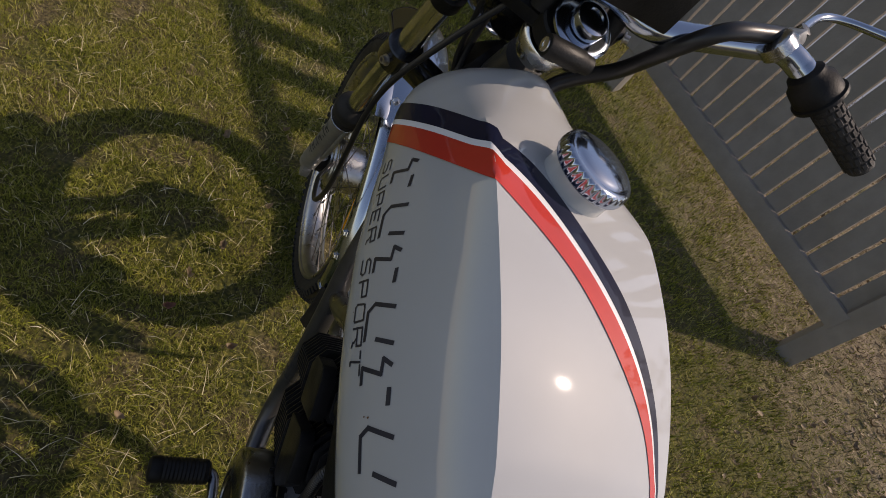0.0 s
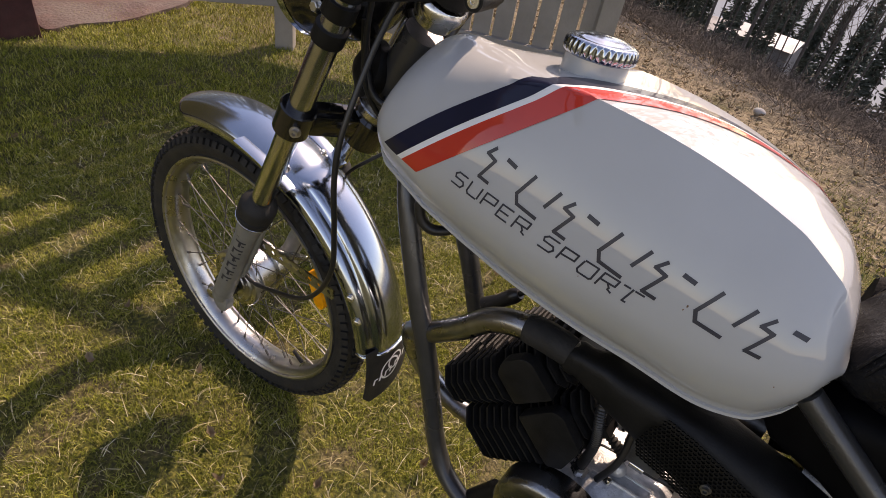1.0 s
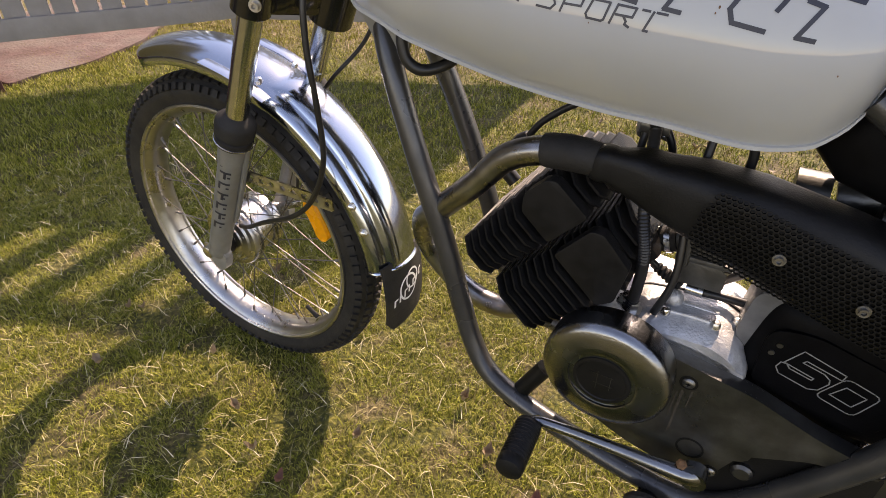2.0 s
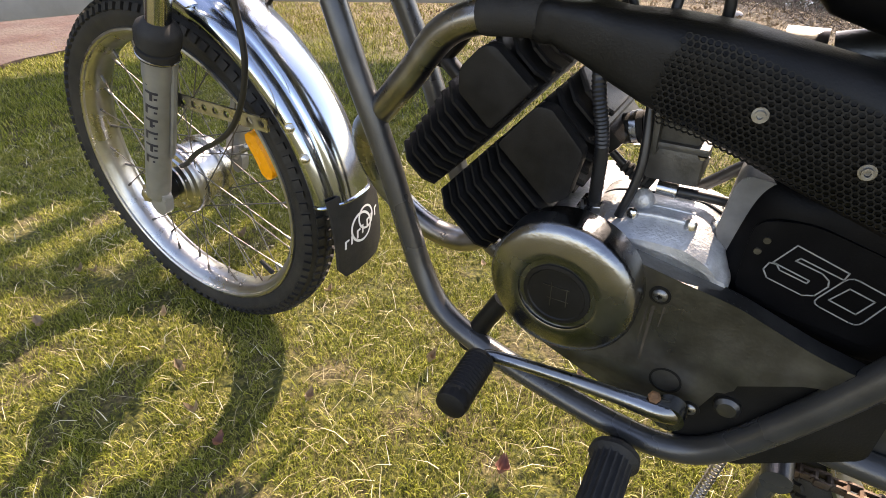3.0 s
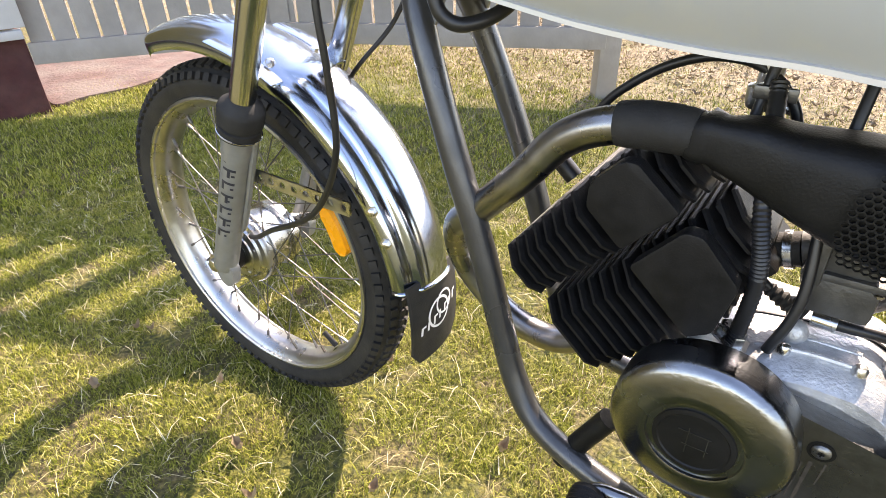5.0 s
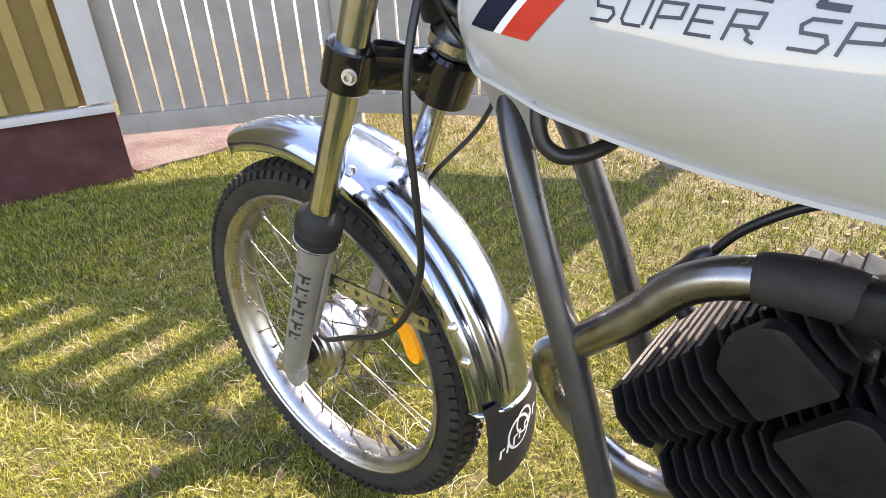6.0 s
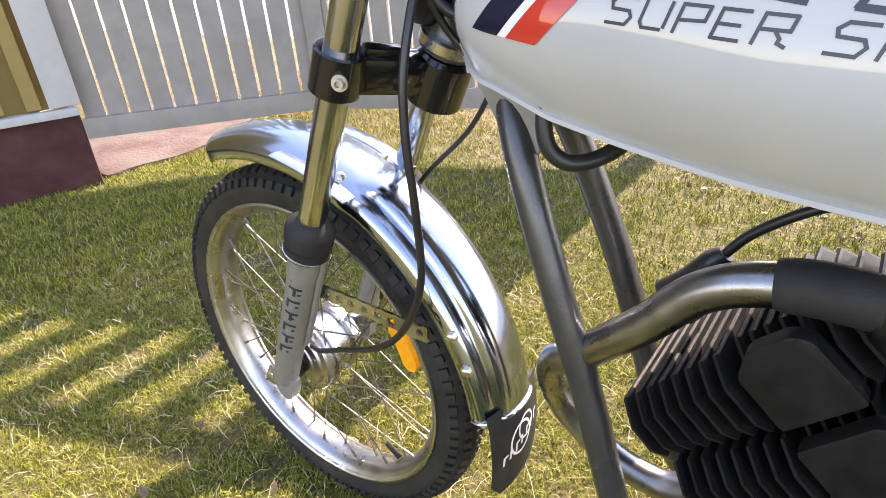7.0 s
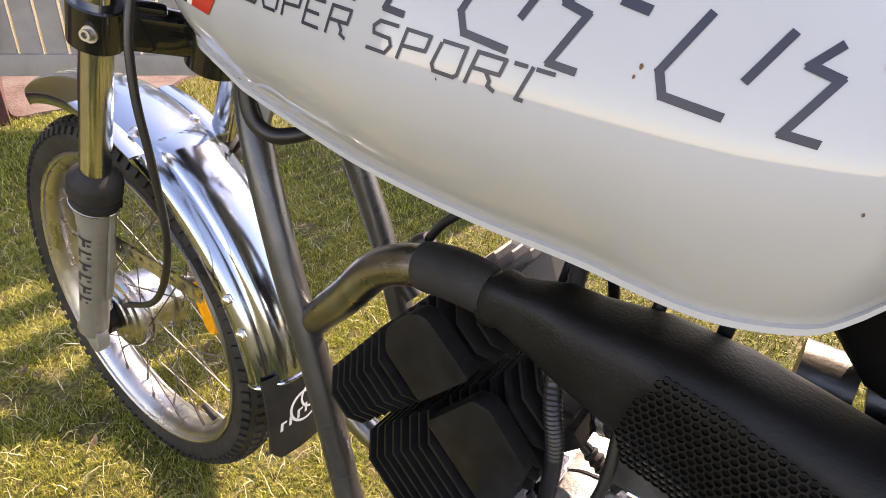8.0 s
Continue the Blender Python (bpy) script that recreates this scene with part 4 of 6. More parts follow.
for y, sg in ((-0.036, -1), (0.04, 1)):
    bm = prism(bmesh.new(), rounded([(0.165, 0.655), (0.232, 0.652), (0.243, 0.60), (0.226, 0.565), (0.212, 0.575)], 0.012), (0, y, 0), (1, 0, 0), (0, 0, 1), (0, sg, 0), 0.004)
    part("gusset_plate", bm, "leg_grey", moped, "grey steel gusset plate at the steering head")
bm = tube(bmesh.new(), [(0.252, -0.066, 0.628), (0.252, -0.069, 0.606), (0.258, -0.068, 0.590), (0.272, -0.060, 0.583), (0.290, -0.038, 0.590), (0.304, -0.004, 0.612)], 0.0056, 12)
part("fuel_hose", bm, "cable", moped, "black rubber fuel balance hose under the tank")

# exhaust
bm = tube(bmesh.new(), [(0.385, 0.0, 0.300), (0.345, 0.0, 0.274), (0.30, -0.002, 0.280), (0.258, -0.008, 0.315), (0.240, -0.018, 0.355), (0.246, -0.032, 0.395), (0.275, -0.046, 0.424), (0.322, -0.054, 0.472), (0.358, -0.056, 0.512), (0.400, -0.058, 0.530), (0.45, -0.06, 0.533)], 0.0138, 20, 8)
header = part("exhaust_pipe", bm, "exhaust_steel", moped, "bare steel exhaust header with heat tint")
bm = tube(bmesh.new(), [(0.395, -0.058, 0.5295), (0.402, -0.058, 0.5305), (0.415, -0.058, 0.532), (0.432, -0.0595, 0.533), (0.446, -0.0605, 0.5325)], [0.0150, 0.0160, 0.0162, 0.0160, 0.0150], 24, 6)
part("rubber_sleeve", bm, "rubber", moped, "black rubber exhaust joint sleeve")


def loft(bm, sections, seg=32, power=3.4):
    """Sections of (centre, half width across y, half height, tilt axis vector along): rounded boxes bridged."""
    rings = []
    for (cx, cy, cz), hw, hh in sections:
        ring = []
        for k in range(seg):
            t = 2 * math.pi * k / seg
            c, s = math.cos(t), math.sin(t)
            ring.append(bm.verts.new((cx + 0.18 * hh * math.copysign(abs(s) ** (2 / power), s), cy + hw * math.copysign(abs(c) ** (2 / power), c), cz + hh * math.copysign(abs(s) ** (2 / power), s))))
        rings.append(ring)
    ring_bridge(bm, rings)
    return bm


MUFFLER = [((0.444, -0.061, 0.532), 0.0135, 0.0135), ((0.449, -0.061, 0.532), 0.0152, 0.0155), ((0.455, -0.061, 0.5315), 0.0152, 0.0155), ((0.458, -0.060, 0.531), 0.0142, 0.0145), ((0.463, -0.059, 0.530), 0.0150, 0.0160), ((0.480, -0.054, 0.5262), 0.0200, 0.0205), ((0.498, -0.050, 0.5195), 0.0240, 0.0235), ((0.530, -0.042, 0.510), 0.029, 0.031), ((0.570, -0.041, 0.501), 0.032, 0.036), ((0.64, -0.044, 0.4815), 0.032, 0.0425), ((0.75, -0.046, 0.448), 0.032, 0.046), ((0.90, -0.06, 0.44), 0.030, 0.040), ((1.05, -0.075, 0.43), 0.022, 0.026)]
muffler = part("muffler", loft(bmesh.new(), MUFFLER), "black_matt", moped, "matt black expansion-chamber muffler")


def build_heat_shield():
    """A plate with rows of hexagonal holes over the muffler."""
    bm = bmesh.new()
    pitch = 0.0044
    rows, cols = 16, 55
    made = {}

    def at(x, z, back=0.0):
        key = (round(x, 5), round(z, 5), back)
        if key not in made:
            mid = np.interp(x, [0.53, 0.57, 0.64, 0.75], [0.508, 0.502, 0.480, 0.444])
            curve = float(np.interp(x, [0.53, 0.57, 0.64, 0.75], [0.0755, 0.0785, 0.0808, 0.0825])) - 0.004 * (abs(z) / 0.040) ** 2.5
            made[key] = bm.verts.new((x + 0.18 * z, -curve + back, mid + z))
        return made[key]

    for r in range(rows):
        for c in range(cols):
            s = 0.5365 + (c + 0.5 * (r % 2)) * pitch
            h = (r - (rows - 1) / 2) * pitch * 0.866
            # the field of holes narrows towards its front end
            if s < 0.536 + 0.35 * max(0.0, abs(h) - 0.012):
                continue
            corner = [(math.cos(math.pi / 6 + math.pi / 3 * k), math.sin(math.pi / 6 + math.pi / 3 * k)) for k in range(6)]
            rad = pitch / math.sqrt(3)
            f_out = [at(s + rad * x, h + rad * z) for x, z in corner]
            f_in = [at(s + 0.00190 * x, h + 0.00190 * z) for x, z in corner]
            f_back = [at(s + 0.00190 * x, h + 0.00190 * z, 0.0018) for x, z in corner]
            for k in range(6):
                j = (k + 1) % 6
                bm.faces.new((f_in[k], f_in[j], f_out[j], f_out[k]))
                bm.faces.new((f_back[k], f_back[j], f_in[j], f_in[k]))
    shield = part("heat_shield", bm, "shield_black", moped, "black perforated heat shield over the muffler", 20)
    for x, z in ((0.600, 0.494), (0.664, 0.471)):
        bm = bmesh.new()
        socket_bolt(bm, (x, -0.0800 - 0.03 * (x - 0.600), z), (0, -1, 0.1), 0.0034, 0.0045)
        part("shield_bolt", bm, "bolt_dark", shield)


build_heat_shield()

# engine: fins run along the cylinder's axis; U climbs rearwards, V along the axis to the head
U, V = Vector((0.68, 0, 0.733)), Vector((-0.733, 0, 0.68))
SEAM = Vector((0.350, 0, 0.374))


def fin(u, v0, v1, half, parent, chamfer=0.014, thick=0.0038, far=0.030):
    """A cast fin in the plane of the cylinder's axis, thinner at its rim, with cut corners."""
    out = half - far  # the fins reach less far on the other side
    pts = [(-half, v0 + chamfer * 0.8), (-half + chamfer * 0.6, v0), (out - chamfer * 0.6, v0), (out, v0 + chamfer), (out, v1 - chamfer), (out - chamfer, v1), (-half + chamfer, v1), (-half, v1 - chamfer * 1.15)]
    mid = ((out - half) / 2, (v0 + v1) / 2)
    bm, rings = bmesh.new(), []
    for w, grow in ((-thick * 0.30, 1.0), (-thick * 0.5, 0.93), (-thick * 0.5, 0.6), (thick * 0.5, 0.6), (thick * 0.5, 0.93), (thick * 0.30, 1.0)):
        rings.append([bm.verts.new(SEAM + U * (u + w) + V * (mid[1] + (b - mid[1]) * grow) + Vector((0, mid[0] + (a - mid[0]) * grow, 0))) for a, b in pts])
    ring_bridge(bm, rings, closed=True)
    bm.faces.new(rings[2][::-1])
    bm.faces.new(rings[3])
    return part("fin", bm, "fin_black", parent, smooth=0)


def side_plate(outline, y, parent):
    """The smooth cast plate that joins the fins' near ends."""
    bm = prism(bmesh.new(), rounded(outline, 0.0035, 2), SEAM + Vector((0, y, 0)), U, V, (0, 1, 0), 0.014, 0.0018)
    part("side_plate", bm, "fin_black", parent, "smooth black cast plate across the fins", 30)


AXES = Matrix((U, Vector((0, 1, 0)), V)).transposed()
head = part("cylinder_head", box(bmesh.new(), SEAM + U * 0.086 + V * 0.024 - Vector((0, 0.012, 0)), (0.150, 0.070, 0.036), 0.004, AXES), "fin_black", moped, "black finned cylinder head")
barrel = part("cylinder", box(bmesh.new(), SEAM + U * 0.086 - V * 0.042 - Vector((0, 0.012, 0)), (0.150, 0.070, 0.062), 0.004, AXES), "fin_black", moped, "black finned cylinder")
side_plate([(0.101, 0.003), (0.152, 0.003), (0.151, 0.046), (0.143, 0.053), (0.116, 0.054), (0.101, 0.042)], -0.086, head)
side_plate([(0.100, -0.072), (0.118, -0.077), (0.153, -0.056), (0.156, -0.016), (0.148, -0.007), (0.100, -0.009)], -0.089, barrel)
for k in range(16):
    u = 0.006 + 0.0122 * k if k < 8 else 0.1036 + 0.0100 * (k - 8)
    drop = max(0, k - 12)
    near = 0.0012 * k if k < 8 else -0.004 - 0.004 * drop
    fin(u, 0.001, 0.0495 + 0.0008 * min(k, 7) - 0.006 * drop, 0.078 + near, head)
    fin(u, -0.076 - 0.0004 * min(k, 7) + 0.006 * max(0, k - 10), -0.0065, 0.081 + near, barrel)
bm = tube(bmesh.new(), [(0.345, 0.0, 0.455), (0.320, 0.0, 0.478)], 0.008, 12, 0)
tube(bm, [(0.318, 0.0, 0.470), (0.335, 0.0, 0.486), (0.350, 0.0, 0.504), (0.357, 0.0, 0.512)], [0.0085, 0.0085, 0.0095, 0.006], 12)
tube(bm, [(0.355, 0.0, 0.510), (0.372, 0.0, 0.532), (0.405, 0.0, 0.556), (0.440, 0.0, 0.567), (0.472, 0.0, 0.560), (0.495, 0.0, 0.53), (0.50, 0.0, 0.47)], 0.0036, 10)
part("spark_plug_cap", bm, "cable", moped, "black spark plug cap and lead")

# crankcase
bm = bmesh.new()
case_top = [(0.445, 0.300), (0.455, 0.368), (0.478, 0.378), (0.515, 0.374), (0.56, 0.372), (0.595, 0.364), (0.612, 0.345), (0.625, 0.30), (0.62, 0.225), (0.52, 0.225), (0.465, 0.25)]
prism(bm, rounded(case_top, 0.014), (0, 0.060, 0), (1, 0, 0), (0, 0, 1), (0, -1, 0), 0.130, 0.004)
crank = part("crankcase", bm, "alu_cast", moped, "bare cast aluminium crankcase")
bm = bmesh.new()
TOP = [(0.492, 0.376), (0.505, 0.385), (0.545, 0.391), (0.578, 0.391), (0.600, 0.380), (0.614, 0.356), (0.612, 0.335), (0.56, 0.345)]
rings = []
for y, drop, shrink in ((-0.070, 0.013, 0.98), (-0.062, 0.0075, 0.99), (-0.050, 0.0035, 1.0), (-0.034, 0.001, 1.0), (-0.012, 0.0, 1.0)):
    rings.append([bm.verts.new((0.57 + (x - 0.57) * shrink, y, z - drop * (1 if z > 0.37 else 0.3))) for x, z in rounded(TOP, 0.008)])
ring_bridge(bm, rings)
part("case_cover", bm, "alu_cast", crank, "bare aluminium case cover with dark oil stains")
bm = prism(bmesh.new(), rounded([(x + 0.001, z + 0.0012) for x, z in TOP], 0.008), (0, -0.0118, 0), (1, 0, 0), (0, 0, 1), (0, 1, 0), 0.0022)
part("gasket", bm, "black_matt", crank)
bm = prism(bmesh.new(), rounded(TOP, 0.008), (0, -0.0094, 0), (1, 0, 0), (0, 0, 1), (0, 1, 0), 0.022, 0.004)
part("case_cover", bm, "alu_cast", crank)
for k in range(3):
    bm = tube(bmesh.new(), [(0.512 + 0.004 * k, -0.048 + 0.016 * k, 0.3835), (0.545, -0.048 + 0.016 * k, 0.389), (0.575, -0.048 + 0.016 * k, 0.3895)], 0.0020, 8, 4)
    part("casting_rib", bm, "alu_cast", crank)
bm = bmesh.new()
side = [(0.446, 0.34), (0.450, 0.290), (0.472, 0.253), (0.530, 0.229), (0.575, 0.219), (0.609, 0.214), (0.632, 0.274), (0.684, 0.302), (0.735, 0.310), (0.735, 0.318), (0.68, 0.331), (0.622, 0.353), (0.584, 0.360), (0.540, 0.369), (0.510, 0.375), (0.470, 0.378)]
prism(bm, rounded(side, 0.010), (0, -0.068, 0), (1, 0, 0), (0, 0, 1), (0, -1, 0), 0.018, 0.0045, 3)
clutch = part("side_case", bm, "alu_dull", crank, "stained aluminium engine side cover")
for x, z in ((0.569, 0.343), (0.613, 0.236), (0.47, 0.265)):
    bm = lathe(bmesh.new(), [(-0.001, 0.0085), (0.0004, 0.0085), (0.0004, 0.0062)], (x, -0.0862, z), (0, -1, 0), 24, False)
    part("screw_recess", bm, "black_matt", crank)
    bm = lathe(bmesh.new(), [(0, 0.0058), (0.001, 0.0060), (0.0026, 0.0045), (0.003, 0.0022), (0.0018, 0.0012)], (x, -0.0862, z), (0, -1, 0), 20)
    screw = part("case_screw", bm, "bolt_dark", crank)
    for w, h in ((0.0042, 0.0011), (0.0011, 0.0042)):
        bm = box(bmesh.new(), (x, -0.0891, z), (w, 0.0006, h))
        part("screw_slot", bm, "black_matt", crank, smooth=0)
for x, z0, z1, w in ((0.566, 0.331, 0.272, 0.0028), (0.5615, 0.328, 0.290, 0.0016), (0.5745, 0.334, 0.312, 0.0014)):
    bm = bmesh.new()
    bm.faces.new([bm.verts.new(p) for p in ((x - w / 2, -0.0863, z0), (x + w / 2, -0.0863, z0), (x + w * 0.3 - 0.0015, -0.0863, z1), (x - w * 0.3 - 0.0015, -0.0863, z1))])
    part("drip_stain", bm, "stain", crank, smooth=0)
bm = lathe(bmesh.new(), [(-0.002, 0.0135), (0.0005, 0.0135), (0.0005, 0.0115), (-0.001, 0.011)], (0.589, -0.0862, 0.258), (0, -1, 0), 28)
part("shaft_hole", bm, "black_matt", crank)
for x, y, z in ((0.575, -0.050, 0.387), (0.592, -0.030, 0.383), (0.53, -0.05, 0.385)):
    bm = lathe(bmesh.new(), [(0, 0.0048), (0.004, 0.0048), (0.0065, 0.0035), (0.0075, 0.001)], (x, y, z), (0, 0, 1), 14)
    part("acorn_nut", bm, "steel_bright", crank)
bm = lathe(bmesh.new(), [(0, 0.010), (0.010, 0.0095), (0.016, 0.006), (0.018, 0.002)], (0.532, -0.030, 0.384), (0.1, -0.2, 1), 20)
part("cable_boss", bm, "alu_cast", crank)
bm = lathe(bmesh.new(), [(0, 0.009)] + [p for k in range(6) for p in ((0.002 + 0.005 * k, 0.0085 - 0.0005 * k), (0.0045 + 0.005 * k, 0.0062 - 0.0004 * k))] + [(0.034, 0.004)], (0.535, -0.020, 0.400), (-0.9, 0.1, 0.42), 18)
part("bellows", bm, "rubber", crank, "ribbed black rubber cable boot")
for x, y, z in ((0.500, -0.055, 0.381), (0.492, -0.045, 0.380)):
    bm = bmesh.new()
    hex_bolt(bm, (x, y, z), (0.1, -0.2, 1), 0.0065, 0.012)
    part("adjuster_nut", bm, "steel_bright", crank)
bm = lathe(bmesh.new(), [(0, 0.0600), (0.002, 0.0620), (0.027, 0.0622), (0.0305, 0.0612), (0.0335, 0.0588), (0.0355, 0.0550), (0.0372, 0.0480), (0.0385, 0.0400), (0.0392, 0.0345), (0.0385, 0.0328), (0.0365, 0.0322), (0.0365, 0.029)], (0.496, -0.082, 0.338), (0, -1, 0), 72)
flywheel = part("flywheel_cover", bm, "cover_alu", crank, "round polished flywheel cover with a dark centre disc")
bm = lathe(bmesh.new(), [(0, 0.0282), (0.0015, 0.0278), (0.002, 0.0245), (0.001, 0.0235), (0.0012, 0.010), (0.002, 0.003)], (0.496, -0.1183, 0.338), (0, -1, 0), 48)
part("centre_disc", bm, "black_matt", crank)
for dx, dz, w, h in ((0.0, 0.008, 0.022, 0.0007), (0.002, -0.004, 0.018, 0.0006), (-0.004, 0.0, 0.0007, 0.024), (0.009, 0.0, 0.0006, 0.018)):
    part("emblem_line", box(bmesh.new(), (0.496 + dx, -0.1200, 0.338 + dz), (w, 0.0004, h)), "alu_dull", crank, smooth=0)

# gear lever, footrest, stand
bm = tube(bmesh.new(), [(0.601, -0.104, 0.243), (0.590, -0.112, 0.248), (0.56, -0.118, 0.253), (0.51, -0.119, 0.251), (0.460, -0.119, 0.246), (0.438, -0.122, 0.244), (0.433, -0.134, 0.243)], [0.011, 0.0095, 0.0068, 0.006, 0.006, 0.006, 0.0058], 14, 6)
lathe(bm, [(0, 0.013), (0.016, 0.013)], (0.600, -0.096, 0.242), (0, -1, 0), 20)
gear = part("gear_lever", bm, "cover_alu", moped, "worn aluminium gear lever")
bm = lathe(bmesh.new(), [(0, 0.010), (0.003, 0.0140)] + [p for k in range(12) for p in ((0.006 + 0.0042 * k, 0.0140), (0.0075 + 0.0042 * k, 0.0148))] + [(0.060, 0.0148), (0.065, 0.0138), (0.067, 0.009)], (0.434, -0.126, 0.243), (0.06, -0.97, 0.02), 20)
part("rubber", bm, "black_matt", gear, "black rubber lever sleeve")
bm = lathe(bmesh.new(), [(0, 0.0050), (0.005, 0.0055), (0.007, 0.003)], (0.586, -0.110, 0.257), (0, -0.5, 1), 6)
part("pinch_bolt", bm, "rust", gear, "rusty pinch bolt")
bm = tube(bmesh.new(), [(0.570, -0.07, 0.150), (0.567, -0.095, 0.165), (0.567, -0.118, 0.178)], 0.012, 14, 4)
peg = part("footrest", bm, "black_matt", moped)
bm = bmesh.new()
ax_peg = Vector((0.03, -0.98, -0.02)).normalized()
q = ax_peg.to_track_quat("Z", "Y").to_matrix()
rings = []
for h, r, groove in ((0, 0.010, 0), (0.001, 0.0225, 0), (0.007, 0.0230, 0), (0.009, 0.0195, 0), (0.011, 0.0180, 1), (0.118, 0.0180, 1), (0.121, 0.0165, 0), (0.123, 0.012, 0)):
    rings.append([bm.verts.new(Vector((0.567, -0.115, 0.178)) + q @ Vector(((r - 0.0014 * groove * (k // 2 % 2)) * math.cos(2 * math.pi * k / 72), (r - 0.0014 * groove * (k // 2 % 2)) * math.sin(2 * math.pi * k / 72), h))) for k in range(72)])
ring_bridge(bm, rings)
part("footrest_rubber", bm, "rubber", peg, "ribbed black footrest rubber")
bm = prism(bmesh.new(), rounded([(0.604, 0.178), (0.612, 0.224), (0.634, 0.270), (0.684, 0.2985), (0.740, 0.306), (0.740, 0.240), (0.66, 0.180)], 0.006), (0, -0.0720, 0), (1, 0, 0), (0, 0, 1), (0, -1, 0), 0.004, 0.001)
mount = part("engine_mount", bm, "black_matt", moped, "black engine mounting plate")
bm = lathe(bmesh.new(), [(0, 0.0105), (0.004, 0.0105), (0.007, 0.0075), (0.0075, 0.002)], (0.640, -0.0760, 0.246), (0, -1, 0), 18)
part("mount_bolt", bm, "alu_dull", mount)
bm = prism(bmesh.new(), rounded([(0.700, 0.232), (0.722, 0.268), (0.745, 0.335), (0.90, 0.345), (1.02, 0.315), (1.02, 0.285), (0.80, 0.235), (0.72, 0.198)], 0.012), (0, -0.052, 0), (1, 0, 0), (0, 0, 1), (0, -1, 0), 0.003, 0.0008)
guard = part("chain_guard", bm, "alu_dull", moped, "dull grey pressed chain guard")
bm = bmesh.new()
hex_bolt(bm, (0.735, -0.0555, 0.262), (0, -1, 0), 0.004, 0.004)
part("guard_bolt", bm, "steel", guard)
bm = tube(bmesh.new(), [(0.386, -0.067, 0.190), (0.404, -0.064, 0.225), (0.424, -0.060, 0.262)], 0.0105, 12, 3)
part("engine_bracket", bm, "black_matt", moped)
bm = tube(bmesh.new(), [(0.695, -0.062, 0.178), (0.688, -0.066, 0.14), (0.674, -0.075, 0.06), (0.664, -0.085, -0.015)], 0.010, 14, 5)
lathe(bm, [(-0.014, 0.013), (0.014, 0.013)], (0.695, -0.062, 0.178), (0, 1, 0), 18)
stand = part("stand", bm, "frame_grey", moped, "dark steel prop stand")
bm = bmesh.new()
coil = [Vector((0.655, -0.05, 0.165)).lerp(Vector((0.640, -0.06, 0.05)), k / 150) + Vector((0.005 * math.cos(k * 0.9), 0.005 * math.sin(k * 0.9), 0)) for k in range(150)]
tube(bm, coil, 0.0012, 5, 0)
part("stand_spring", bm, "steel", stand)

# carburettor
bm = bmesh.new()
box(bm, (0.547, -0.012, 0.466), (0.040, 0.044, 0.044), 0.005)
lathe(bm, [(0, 0.017), (0.026, 0.017), (0.028, 0.019), (0.036, 0.019), (0.040, 0.013)], (0.547, -0.012, 0.484), (0, 0, 1), 22)
box(bm, (0.549, -0.010, 0.4440), (0.050, 0.056, 0.006), 0.002)
box(bm, (0.531, -0.034, 0.455), (0.012, 0.014, 0.040), 0.004)
tube(bm, [(0.522, -0.014, 0.449), (0.534, -0.014, 0.453)], 0.0125, 18, 0)
carb = part("carburettor", bm, "carb_grey", moped, "grey die-cast carburettor")
bm = bmesh.new()
box(bm, (0.550, -0.010, 0.4265), (0.043, 0.048, 0.029), 0.005)
box(bm, (0.550, -0.010, 0.4100), (0.024, 0.024, 0.006), 0.002)
part("float_bowl", bm, "carb_grey", carb, "die-cast float bowl")
for x in (0.529, 0.570):
    for y in (-0.034, 0.014):
        bm = bmesh.new()
        hex_bolt(bm, (x, y, 0.4405), (0, 0, -1), 0.003, 0.003)
        part("bowl_screw", bm, "steel", carb)
bm = tube(bmesh.new(), [(0.466, -0.010, 0.428), (0.490, -0.012, 0.437), (0.522, -0.014, 0.448)], [0.0135, 0.0122, 0.0128], 20, 4)
duct = part("inlet_rubber", bm, "rubber", moped, "black rubber inlet stub behind the cylinder")
bm = tube(bmesh.new(), [(0.512, -0.0135, 0.4447), (0.517, -0.0138, 0.4463)], 0.0142, 20, 0)
part("hose_band", bm, "steel_bright", duct)
# fuel tap under the tank
bm = bmesh.new()
lathe(bm, [(-0.004, 0.011), (0.0, 0.0125), (0.010, 0.0125), (0.012, 0.008), (0.045, 0.007)], (0.472, 0.004, 0.540), (0, 0, 1), 20)
tube(bm, [(0.472, 0.004, 0.550), (0.472, -0.014, 0.551)], 0.0065, 12, 0)
tube(bm, [(0.472, 0.004, 0.542), (0.490, 0.006, 0.536)], 0.0042, 10, 0)
tap = part("fuel_tap", bm, "alu", moped, "small bright fuel tap below the tank")
bm = box(bmesh.new(), (0.479, -0.0165, 0.5515), (0.026, 0.004, 0.009), 0.0015)
part("tap_lever", bm, "alu_dull", tap)
bm = tube(bmesh.new(), [(0.58, -0.008, 0.47), (0.66, -0.005, 0.475)], 0.024, 22, 0)
part("intake_duct", bm, "rubber", moped, "black rubber intake duct")
